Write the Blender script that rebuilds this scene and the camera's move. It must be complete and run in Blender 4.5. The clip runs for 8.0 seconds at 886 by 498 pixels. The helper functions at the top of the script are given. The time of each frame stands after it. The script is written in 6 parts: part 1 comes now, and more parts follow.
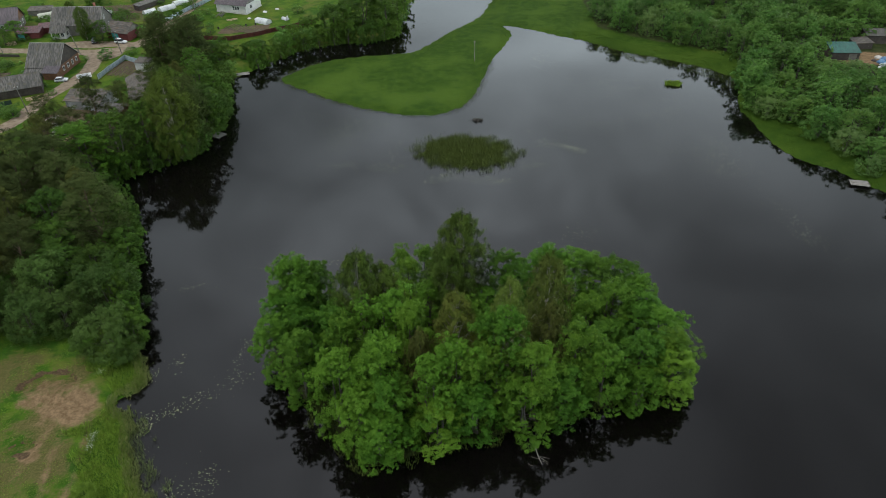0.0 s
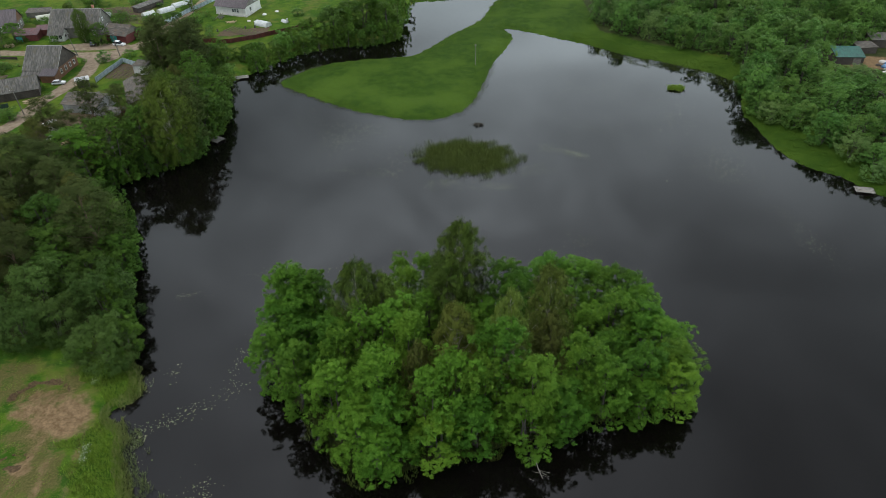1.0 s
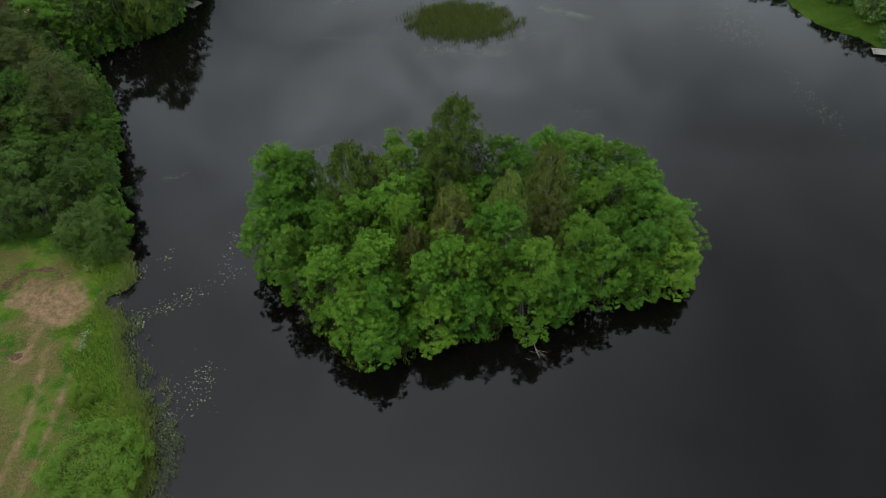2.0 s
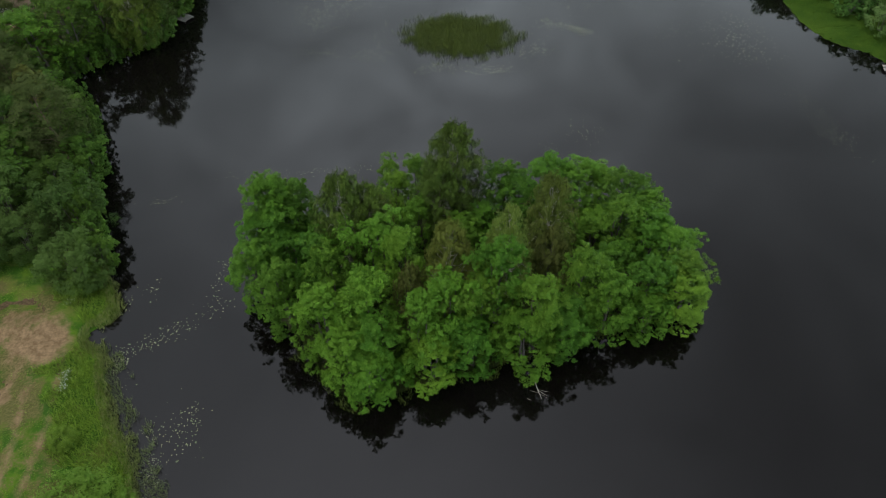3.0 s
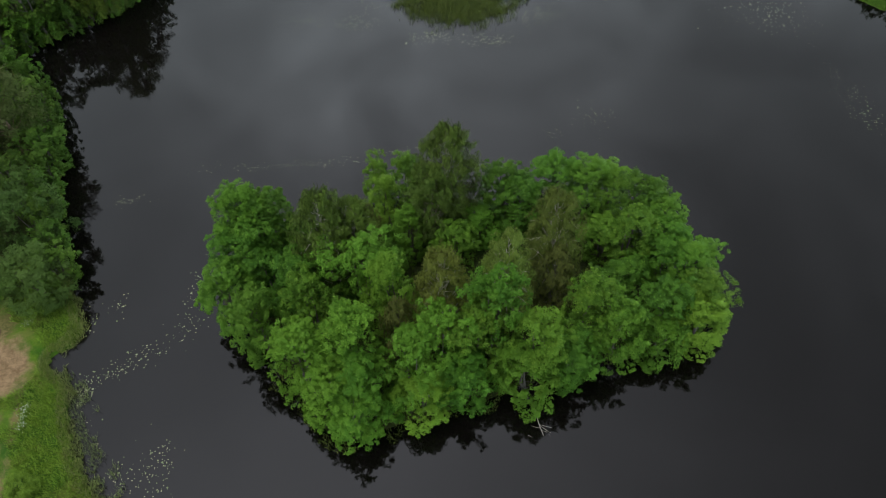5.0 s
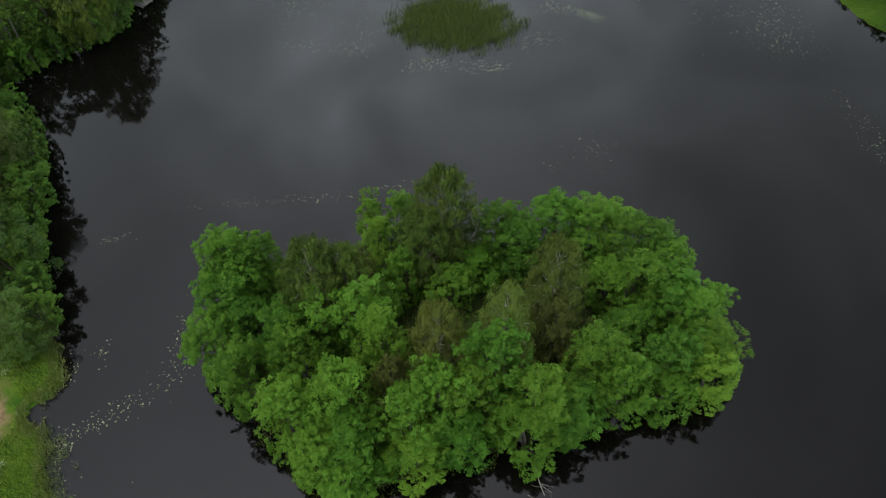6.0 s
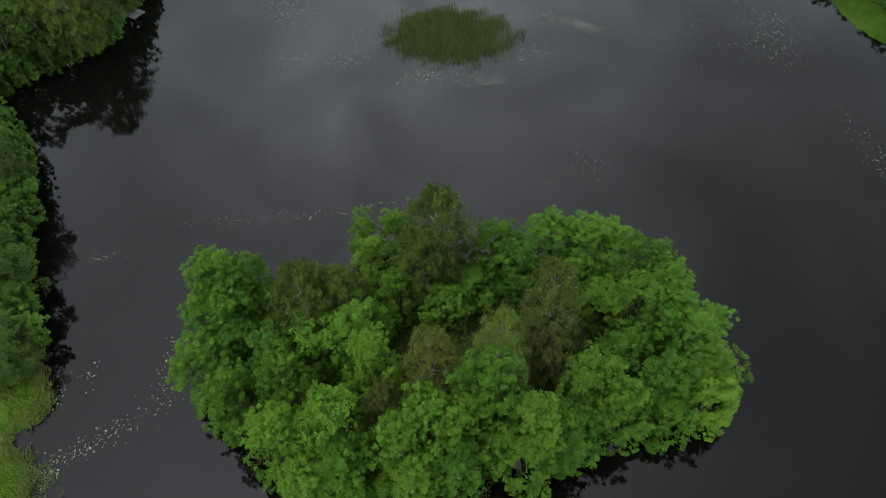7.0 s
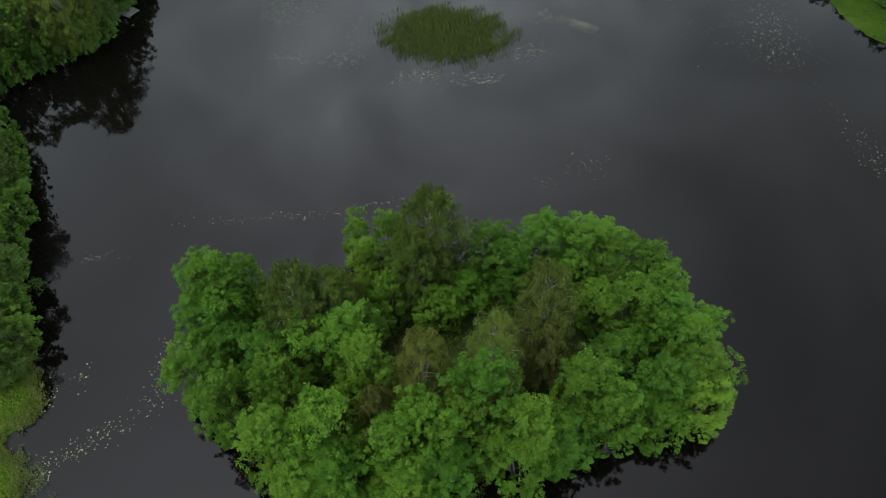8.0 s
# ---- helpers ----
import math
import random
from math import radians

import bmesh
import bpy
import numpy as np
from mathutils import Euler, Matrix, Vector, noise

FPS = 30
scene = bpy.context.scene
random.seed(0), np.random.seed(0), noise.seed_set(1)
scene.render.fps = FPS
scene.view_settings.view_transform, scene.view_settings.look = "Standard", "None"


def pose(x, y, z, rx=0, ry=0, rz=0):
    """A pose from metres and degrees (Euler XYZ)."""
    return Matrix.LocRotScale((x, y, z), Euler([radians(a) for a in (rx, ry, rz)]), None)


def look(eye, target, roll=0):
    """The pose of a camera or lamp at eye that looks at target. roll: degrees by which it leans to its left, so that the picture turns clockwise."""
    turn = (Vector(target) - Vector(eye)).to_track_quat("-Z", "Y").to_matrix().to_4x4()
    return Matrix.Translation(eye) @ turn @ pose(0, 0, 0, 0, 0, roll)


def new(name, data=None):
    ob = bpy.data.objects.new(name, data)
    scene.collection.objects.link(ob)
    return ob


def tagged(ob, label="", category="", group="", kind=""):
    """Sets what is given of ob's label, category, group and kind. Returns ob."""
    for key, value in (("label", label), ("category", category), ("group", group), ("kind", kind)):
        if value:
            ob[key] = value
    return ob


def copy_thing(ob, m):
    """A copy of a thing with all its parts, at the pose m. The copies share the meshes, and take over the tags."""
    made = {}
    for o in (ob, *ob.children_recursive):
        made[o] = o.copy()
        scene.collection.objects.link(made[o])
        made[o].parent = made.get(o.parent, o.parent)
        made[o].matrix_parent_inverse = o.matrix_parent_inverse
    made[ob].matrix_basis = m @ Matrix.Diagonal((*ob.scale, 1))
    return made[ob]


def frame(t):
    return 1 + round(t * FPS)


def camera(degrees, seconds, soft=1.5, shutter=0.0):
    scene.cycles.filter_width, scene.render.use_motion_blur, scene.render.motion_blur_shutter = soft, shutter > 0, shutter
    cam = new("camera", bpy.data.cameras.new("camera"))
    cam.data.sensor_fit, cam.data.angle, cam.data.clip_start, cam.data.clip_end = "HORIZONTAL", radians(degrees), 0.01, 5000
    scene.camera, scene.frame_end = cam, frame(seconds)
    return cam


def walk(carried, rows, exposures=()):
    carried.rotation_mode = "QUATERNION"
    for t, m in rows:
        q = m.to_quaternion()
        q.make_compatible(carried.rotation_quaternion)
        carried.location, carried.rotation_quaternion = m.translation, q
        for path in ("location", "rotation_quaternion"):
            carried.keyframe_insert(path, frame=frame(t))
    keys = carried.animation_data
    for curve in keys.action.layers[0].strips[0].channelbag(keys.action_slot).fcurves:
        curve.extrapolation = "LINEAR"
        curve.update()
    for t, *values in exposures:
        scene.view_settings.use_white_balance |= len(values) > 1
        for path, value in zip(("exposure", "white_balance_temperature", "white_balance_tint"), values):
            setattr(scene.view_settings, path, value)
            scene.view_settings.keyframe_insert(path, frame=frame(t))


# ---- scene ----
cam = camera(65.2, 8.0, soft=0.75)
# seconds, eye x, y, z, heading, degrees looked down, roll
ROWS = [
    (0.0, 0.232, 0.536, 91.859, -0.32, 36.19, -1.00),
    (0.5, 0.363, 1.562, 91.857, -0.35, 36.19, -0.90),
    (1.0, 0.438, 3.009, 91.799, -0.39, 36.11, -0.90),
    (1.2, 0.443, 3.709, 91.761, -0.36, 36.11, -0.95),
    (1.3, 0.442, 4.091, 91.740, -0.34, 36.66, -0.98),
    (1.4, 0.442, 4.509, 91.720, -0.32, 38.91, -1.03),
    (1.5, 0.446, 4.978, 91.703, -0.31, 41.84, -1.10),
    (1.6, 0.453, 5.504, 91.689, -0.30, 44.65, -1.20),
    (1.7, 0.460, 6.079, 91.676, -0.30, 46.40, -1.34),
    (1.8, 0.471, 6.692, 91.666, -0.31, 47.25, -1.48),
    (1.9, 0.488, 7.331, 91.658, -0.31, 47.42, -1.61),
    (2.0, 0.514, 7.985, 91.653, -0.30, 47.47, -1.70),
    (2.2, 0.591, 9.345, 91.653, -0.25, 47.45, -1.80),
    (3.0, 1.016, 15.172, 91.725, -0.26, 47.50, -1.70),
    (3.1, 1.076, 15.949, 91.732, -0.30, 47.75, -1.73),
    (3.2, 1.135, 16.739, 91.735, -0.35, 49.00, -1.80),
    (3.3, 1.193, 17.541, 91.735, -0.41, 51.29, -1.90),
    (3.4, 1.250, 18.355, 91.732, -0.50, 52.85, -2.05),
    (3.5, 1.309, 19.182, 91.726, -0.58, 53.66, -2.20),
    (3.6, 1.375, 20.032, 91.717, -0.62, 53.72, -2.28),
    (4.0, 1.683, 23.549, 91.661, -0.63, 53.66, -2.30),
    (4.5, 2.129, 27.867, 91.617, -0.67, 53.49, -2.40),
    (5.8, 3.397, 38.477, 91.466, -0.90, 52.80, -2.50),
    (6.0, 3.548, 39.718, 91.473, -0.90, 52.80, -2.60),
    (6.5, 3.964, 41.841, 91.555, -0.90, 52.72, -2.70),
    (7.0, 4.412, 43.013, 91.639, -0.80, 52.66, -2.60),
    (7.5, 4.793, 43.480, 91.602, -0.71, 52.76, -2.60),
    (8.0, 5.185, 43.727, 91.508, -0.71, 52.88, -2.50),
]


def aim(x, y, z, heading, down, roll):
    a, b = radians(heading), radians(down)
    return look((x, y, z), (x + math.sin(a) * math.cos(b), y + math.cos(a) * math.cos(b), z - math.sin(b)), roll)


# the clip's own exposure rises a little as the camera looks down
walk(cam, [(t, aim(*row)) for t, *row in ROWS], [(0.0, -0.22), (1.0, -0.15), (1.5, -0.24), (2.0, -0.12), (3.5, -0.08), (4.5, 0.10), (6.0, 0.03), (7.0, 0.09), (8.0, 0.03)])

# ---- sky and light ----
def build_world():
    world = bpy.data.worlds.new("overcast_sky")
    scene.world = world
    world.use_nodes = True
    nt = world.node_tree
    nt.nodes.clear()
    N, L = nt.nodes.new, nt.links.new

    def math_node(op, a, b=None, clamp=False):
        n = N("ShaderNodeMath")
        n.operation, n.use_clamp = op, clamp
        for i, v in enumerate((a, b)):
            if v is None:
                continue
            if isinstance(v, (int, float)):
                n.inputs[i].default_value = v
            else:
                L(v, n.inputs[i])
        return n.outputs[0]

    sky = N("ShaderNodeTexSky")
    sky.sky_type, sky.sun_disc = "NISHITA", False
    sky.sun_elevation, sky.sun_rotation = radians(SUN_HEIGHT), radians(SUN_TURN)
    coord = N("ShaderNodeTexCoord")
    sep = N("ShaderNodeSeparateXYZ")
    L(coord.outputs["Generated"], sep.inputs[0])
    up = math_node("MAXIMUM", sep.outputs[2], 0.0)
    flat = math_node("ADD", up, 0.12)
    comb = N("ShaderNodeCombineXYZ")
    L(math_node("DIVIDE", sep.outputs[0], flat), comb.inputs[0])
    L(math_node("DIVIDE", sep.outputs[1], flat), comb.inputs[1])
    cloud = N("ShaderNodeTexNoise")
    cloud.inputs["Scale"].default_value, cloud.inputs["Detail"].default_value = 2.3, 5.0
    cloud.inputs["Roughness"].default_value, cloud.inputs["Distortion"].default_value = 0.5, 0.5
    shift = N("ShaderNodeVectorMath")
    shift.operation = "ADD"
    shift.inputs[1].default_value = CLOUD_SHIFT
    L(comb.outputs[0], shift.inputs[0])
    L(shift.outputs[0], cloud.inputs["Vector"])
    # thinner cloud in the north, where the sky is brightest
    gap = N("ShaderNodeVectorMath")
    gap.operation = "DISTANCE"
    gap.inputs[1].default_value = (-0.06, 1.0, 0.0)
    L(comb.outputs[0], gap.inputs[0])
    thin = math_node("POWER", 2.718, math_node("MULTIPLY", math_node("POWER", gap.outputs["Value"], 2.0), -5.2))
    tail = N("ShaderNodeVectorMath")
    tail.operation = "DISTANCE"
    tail.inputs[1].default_value = (0.16, 1.55, 0.0)
    L(comb.outputs[0], tail.inputs[0])
    thin = math_node("ADD", thin, math_node("MULTIPLY", math_node("POWER", 2.718, math_node("MULTIPLY", math_node("POWER", tail.outputs["Value"], 2.0), -4.5)), 0.30))
    wisp = N("ShaderNodeTexNoise")
    wisp.inputs["Scale"].default_value, wisp.inputs["Detail"].default_value = 3.4, 6.0
    wisp.inputs["Roughness"].default_value, wisp.inputs["Distortion"].default_value = 0.55, 1.2
    L(comb.outputs[0], wisp.inputs["Vector"])
    thin = math_node("MULTIPLY", thin, math_node("ADD", math_node("MULTIPLY", wisp.outputs["Fac"], 3.0), -0.38))
    ahead = N("ShaderNodeVectorMath")
    ahead.operation = "DISTANCE"
    ahead.inputs[1].default_value = (0.12, 0.62, 0.0)
    L(comb.outputs[0], ahead.inputs[0])
    thin = math_node("ADD", thin, math_node("MULTIPLY", math_node("POWER", 2.718, math_node("MULTIPLY", math_node("POWER", ahead.outputs["Value"], 2.0), -6.0)), 0.44))
    overhead = N("ShaderNodeVectorMath")
    overhead.operation = "DISTANCE"
    overhead.inputs[1].default_value = (-0.24, 0.22, 0.0)
    L(comb.outputs[0], overhead.inputs[0])
    above = math_node("POWER", 2.718, math_node("MULTIPLY", math_node("POWER", overhead.outputs["Value"], 2.0), -6.5))
    thin = math_node("ADD", thin, math_node("MULTIPLY", above, 0.92))
    heavy = N("ShaderNodeVectorMath")
    heavy.operation = "DISTANCE"
    heavy.inputs[1].default_value = (-0.52, 1.65, 0.0)
    L(comb.outputs[0], heavy.inputs[0])
    thin = math_node("SUBTRACT", thin, math_node("MULTIPLY", math_node("POWER", 2.718, math_node("MULTIPLY", math_node("POWER", heavy.outputs["Value"], 2.0), -5.0)), 0.40))
    thick = math_node("MULTIPLY", math_node("SUBTRACT", cloud.outputs["Fac"], 0.5), 1.5)
    level = math_node("ADD", math_node("ADD", thick, 1.0), math_node("MULTIPLY", thin, CLOUD_GAP))
    # thinner cloud low in the east, heavier overhead there
    side = math_node("MAXIMUM", math_node("ADD", math_node("MULTIPLY", up, -4.6), 2.3), -0.5)
    level = math_node("ADD", level, math_node("MULTIPLY", sep.outputs[0], side))
    level = math_node("MAXIMUM", level, 0.35)
    low = math_node("MULTIPLY", math_node("POWER", math_node("SUBTRACT", 1.0, math_node("MAXIMUM", up, 0.30)), 4.0), 5.2)
    dome = math_node("ADD", math_node("ADD", math_node("MULTIPLY", up, 0.40), 0.50), low)
    value = math_node("MULTIPLY", math_node("MULTIPLY", level, dome), CLOUD)
    tone = N("ShaderNodeVectorMath")
    tone.operation = "SCALE"
    tint = N("ShaderNodeCombineXYZ")
    L(math_node("ADD", math_node("MULTIPLY", up, 0.145), 0.815), tint.inputs[0])
    L(math_node("ADD", math_node("MULTIPLY", up, -0.03), 1.005), tint.inputs[1])
    tint.inputs[2].default_value = 1.06
    L(tint.outputs[0], tone.inputs[0])
    L(value, tone.inputs["Scale"])
    mix = N("ShaderNodeMix")
    mix.data_type = "RGBA"
    mix.inputs["Factor"].default_value = 0.92
    L(sky.outputs[0], mix.inputs[6])
    L(tone.outputs[0], mix.inputs[7])
    back = N("ShaderNodeBackground")
    back.inputs["Strength"].default_value = 0.1
    out = N("ShaderNodeOutputWorld")
    L(mix.outputs[2], back.inputs["Color"])
    L(back.outputs[0], out.inputs["Surface"])


SUN_HEIGHT, SUN_TURN = 64.0, 250.0
CLOUD, CLOUD_GAP, CLOUD_SHIFT = 11.6, 1.25, (6.3, 2.2, 0.0)
build_world()
sun_data = bpy.data.lights.new("sun", "SUN")
sun_data.energy, sun_data.angle, sun_data.color = 1.5, radians(16), (1.0, 0.97, 0.92)
sun = new("sun", sun_data)
_a, _e = radians(SUN_TURN), radians(SUN_HEIGHT)
sun.matrix_world = look((math.sin(_a) * math.cos(_e) * 300, math.cos(_a) * math.cos(_e) * 300, math.sin(_e) * 300), (0, 0, 0))


# ---- materials ----
class Nodes:
    """A node material with its principled shader and short ways to link noise into it."""

    def __init__(self, name, rough=0.8, metal=0.0):
        self.mat = bpy.data.materials.new(name)
        self.mat.use_nodes = True
        self.nt = self.mat.node_tree
        self.bsdf = self.nt.nodes["Principled BSDF"]
        self.out = self.nt.nodes["Material Output"]
        self.bsdf.inputs["Roughness"].default_value = rough
        self.bsdf.inputs["Metallic"].default_value = metal
        self.coord = self.nt.nodes.new("ShaderNodeTexCoord").outputs["Object"]

    def node(self, kind):
        return self.nt.nodes.new(kind)

    def link(self, a, b):
        self.nt.links.new(a, b)

    def noise(self, scale, detail=4.0, rough=0.55, stretch=None):
        n = self.node("ShaderNodeTexNoise")
        n.inputs["Scale"].default_value, n.inputs["Detail"].default_value, n.inputs["Roughness"].default_value = scale, detail, rough
        vec = self.coord
        if stretch:
            m = self.node("ShaderNodeMapping")
            m.inputs["Scale"].default_value = stretch
            self.link(vec, m.inputs[0])
            vec = m.outputs[0]
        self.link(vec, n.inputs["Vector"])
        return n.outputs["Fac"]

    def ramp(self, fac, lo, hi):
        n = self.node("ShaderNodeMapRange")
        n.interpolation_type = "SMOOTHSTEP"
        n.inputs["From Min"].default_value, n.inputs["From Max"].default_value = lo, hi
        self.link(fac, n.inputs["Value"])
        return n.outputs["Result"]

    def calc(self, op, a, b):
        n = self.node("ShaderNodeMath")
        n.operation = op
        for i, v in enumerate((a, b)):
            if isinstance(v, (int, float)):
                n.inputs[i].default_value = v
            else:
                self.link(v, n.inputs[i])
        return n.outputs[0]

    def mix(self, fac, a, b):
        n = self.node("ShaderNodeMix")
        n.data_type = "RGBA"
        for slot, v in ((0, fac), (6, a), (7, b)):
            if isinstance(v, (int, float)):
                n.inputs[slot].default_value = v
            elif isinstance(v, tuple):
                n.inputs[slot].default_value = (*v, 1.0)
            else:
                self.link(v, n.inputs[slot])
        return n.outputs[2]

    def attr(self, name):
        n = self.node("ShaderNodeAttribute")
        n.attribute_name = name
        return n.outputs["Fac"]

    def random(self):
        return self.node("ShaderNodeObjectInfo").outputs["Random"]

    def island(self):
        return self.node("ShaderNodeNewGeometry").outputs["Random Per Island"]

    def colour(self, c):
        self.link(c, self.bsdf.inputs["Base Color"])

    def bump(self, height, strength, distance):
        n = self.node("ShaderNodeBump")
        n.inputs["Strength"].default_value, n.inputs["Distance"].default_value = strength, distance
        self.link(height, n.inputs["Height"])
        self.link(n.outputs[0], self.bsdf.inputs["Normal"])


def surface(name, dark, light, fine=6.0, coarse=0.5, rough=0.8, metal=0.0, bump=0.02, stretch=None, worn=None):
    """A weathered surface: two colours by fine and coarse noise, with stains of a third one."""
    m = Nodes(name, rough, metal)
    f, c = m.noise(fine, 5, 0.6, stretch), m.noise(coarse, 3)
    both = m.ramp(m.calc("ADD", m.calc("MULTIPLY", f, 0.55), m.calc("MULTIPLY", c, 0.45)), 0.35, 0.65)
    col = m.mix(both, dark, light)
    if worn:
        col = m.mix(m.ramp(m.noise(coarse * 2.3, 6, 0.65), 0.56, 0.70), col, worn)
    m.colour(col)
    m.bump(f, 0.6, bump)
    return m.mat


def corrugated(name, dark, light, pitch=0.18, rough=0.85, metal=0.0, worn=None, axis=0):
    """Sheet with rounded ribs down the slope, stained and streaked."""
    m = Nodes(name, rough, metal)
    wave = m.node("ShaderNodeTexWave")
    wave.bands_direction = "XYZ"[axis]
    wave.inputs["Scale"].default_value = 0.314 / pitch
    m.link(m.coord, wave.inputs["Vector"])
    f = m.noise(0.9, 5, 0.65, (3.0, 0.6, 0.6) if axis == 0 else (0.6, 3.0, 0.6))
    col = m.mix(m.ramp(f, 0.36, 0.64), tuple(0.72 * c for c in dark), light)
    col = m.mix(m.calc("MULTIPLY", m.ramp(m.noise(0.16, 5, 0.6, (2.2, 0.8, 0.8) if axis == 0 else (0.8, 2.2, 0.8)), 0.45, 0.62), 0.55), col, tuple(0.62 * c for c in dark))
    if worn:
        col = m.mix(m.ramp(m.noise(0.5, 6, 0.7), 0.52, 0.66), col, worn)
    m.colour(col)
    m.bump(wave.outputs["Fac"], 0.8, 0.04)
    return m.mat


def foliage(name, dark, light, tip, through_light=0.27, rough=0.6, gloss=0.10):
    """Leaves: tone by tree, by clump and by single leaf, with light passing through."""
    m = Nodes(name, rough)
    m.bsdf.inputs["Specular IOR Level"].default_value = gloss
    tree, leaf = m.random(), m.island()
    clump = m.noise(0.55, 3)
    fac = m.calc("ADD", m.calc("MULTIPLY", leaf, 0.34), m.calc("ADD", m.calc("MULTIPLY", tree, 0.46), m.calc("MULTIPLY", m.ramp(clump, 0.3, 0.7), 0.42)))
    col = m.mix(m.ramp(fac, 0.0, 1.0), dark, light)
    col = m.mix(m.ramp(leaf, 0.84, 1.08), col, tip)
    # no two trees have quite the same green
    tint = m.node("ShaderNodeHueSaturation")
    m.link(m.calc("ADD", m.calc("MULTIPLY", m.calc("FRACT", m.calc("MULTIPLY", tree, 7.3), 0.0), 0.020), 0.484), tint.inputs["Hue"])
    m.link(m.calc("ADD", m.calc("MULTIPLY", m.calc("FRACT", m.calc("MULTIPLY", tree, 13.7), 0.0), 0.26), 0.92), tint.inputs["Value"])
    m.link(col, tint.inputs["Color"])
    col = tint.outputs["Color"]
    m.colour(col)
    trans = m.node("ShaderNodeBsdfTranslucent")
    warm = m.mix(0.5, col, tip)
    m.link(warm, trans.inputs["Color"])
    both = m.node("ShaderNodeMixShader")
    both.inputs[0].default_value = through_light
    m.link(m.bsdf.outputs[0], both.inputs[1])
    m.link(trans.outputs[0], both.inputs[2])
    m.link(both.outputs[0], m.out.inputs["Surface"])
    return m.mat


ALDER = foliage("alder_leaves", (0.018, 0.064, 0.006), (0.077, 0.186, 0.016), (0.140, 0.265, 0.038))
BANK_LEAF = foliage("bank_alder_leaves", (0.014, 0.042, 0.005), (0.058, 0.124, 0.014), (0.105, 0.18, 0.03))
LIME = foliage("young_leaves", (0.028, 0.086, 0.007), (0.101, 0.220, 0.019), (0.172, 0.30, 0.046))
BIRCH = foliage("birch_leaves", (0.036, 0.056, 0.008), (0.092, 0.126, 0.020), (0.15, 0.18, 0.045))
BIRCH_LIGHT = foliage("light_birch_leaves", (0.052, 0.092, 0.012), (0.140, 0.198, 0.032), (0.20, 0.25, 0.07))
BIRCH_DARK = foliage("dark_birch_leaves", (0.022, 0.047, 0.006), (0.070, 0.116, 0.015), (0.105, 0.158, 0.03))
BROWN = foliage("dull_leaves", (0.038, 0.054, 0.010), (0.078, 0.094, 0.019), (0.12, 0.13, 0.035))
PINE = foliage("pine_needles", (0.022, 0.036, 0.010), (0.052, 0.071, 0.020), (0.088, 0.106, 0.036), 0.18, 0.7, 0.03)
WILLOW = foliage("willow_leaves", (0.022, 0.055, 0.008), (0.058, 0.106, 0.020), (0.10, 0.155, 0.046))
SCRUB = foliage("scrub_leaves", (0.024, 0.080, 0.012), (0.092, 0.192, 0.036), (0.150, 0.255, 0.070))
SALLOW = foliage("sallow_leaves", (0.040, 0.096, 0.020), (0.116, 0.205, 0.056), (0.19, 0.275, 0.11))
MEADOW_GRASS = foliage("meadow_grass_blades", (0.030, 0.066, 0.006), (0.050, 0.096, 0.010), (0.075, 0.115, 0.02), 0.3)
REED = foliage("reed_blades", (0.027, 0.050, 0.007), (0.054, 0.080, 0.013), (0.095, 0.105, 0.028), 0.2)
BANK_REED = foliage("bank_reed_blades", (0.042, 0.072, 0.016), (0.085, 0.125, 0.034), (0.14, 0.17, 0.06), 0.25)
SEDGE = foliage("sedge_blades", (0.036, 0.078, 0.007), (0.058, 0.104, 0.010), (0.08, 0.118, 0.02), 0.25)
BANK_GRASS = foliage("bank_grass_blades", (0.066, 0.136, 0.012), (0.112, 0.205, 0.022), (0.16, 0.235, 0.045), 0.3)
PALE_GRASS = foliage("pale_grass_blades", (0.10, 0.155, 0.034), (0.19, 0.235, 0.075), (0.28, 0.29, 0.13), 0.35)
SHRUB = foliage("light_shrub_leaves", (0.054, 0.120, 0.011), (0.108, 0.194, 0.022), (0.16, 0.24, 0.05))
BLOSSOM = surface("white_blossom", (0.26, 0.30, 0.18), (0.42, 0.45, 0.32), 9)
BARK = surface("grey_bark", (0.036, 0.031, 0.026), (0.09, 0.08, 0.068), 8, 1.2, 0.9, bump=0.03, stretch=(1, 1, 0.25))
BIRCH_BARK = surface("birch_bark", (0.17, 0.16, 0.13), (0.34, 0.32, 0.27), 5, 0.9, 0.7, bump=0.01, stretch=(1, 1, 3), worn=(0.07, 0.06, 0.055))
PINE_BARK = surface("pine_bark", (0.065, 0.046, 0.034), (0.14, 0.092, 0.06), 7, 1.0, 0.9, bump=0.03, stretch=(1, 1, 0.3))
DEAD_WOOD = surface("bleached_dead_wood", (0.11, 0.10, 0.085), (0.26, 0.24, 0.21), 9, 1.5, 0.85, bump=0.01)


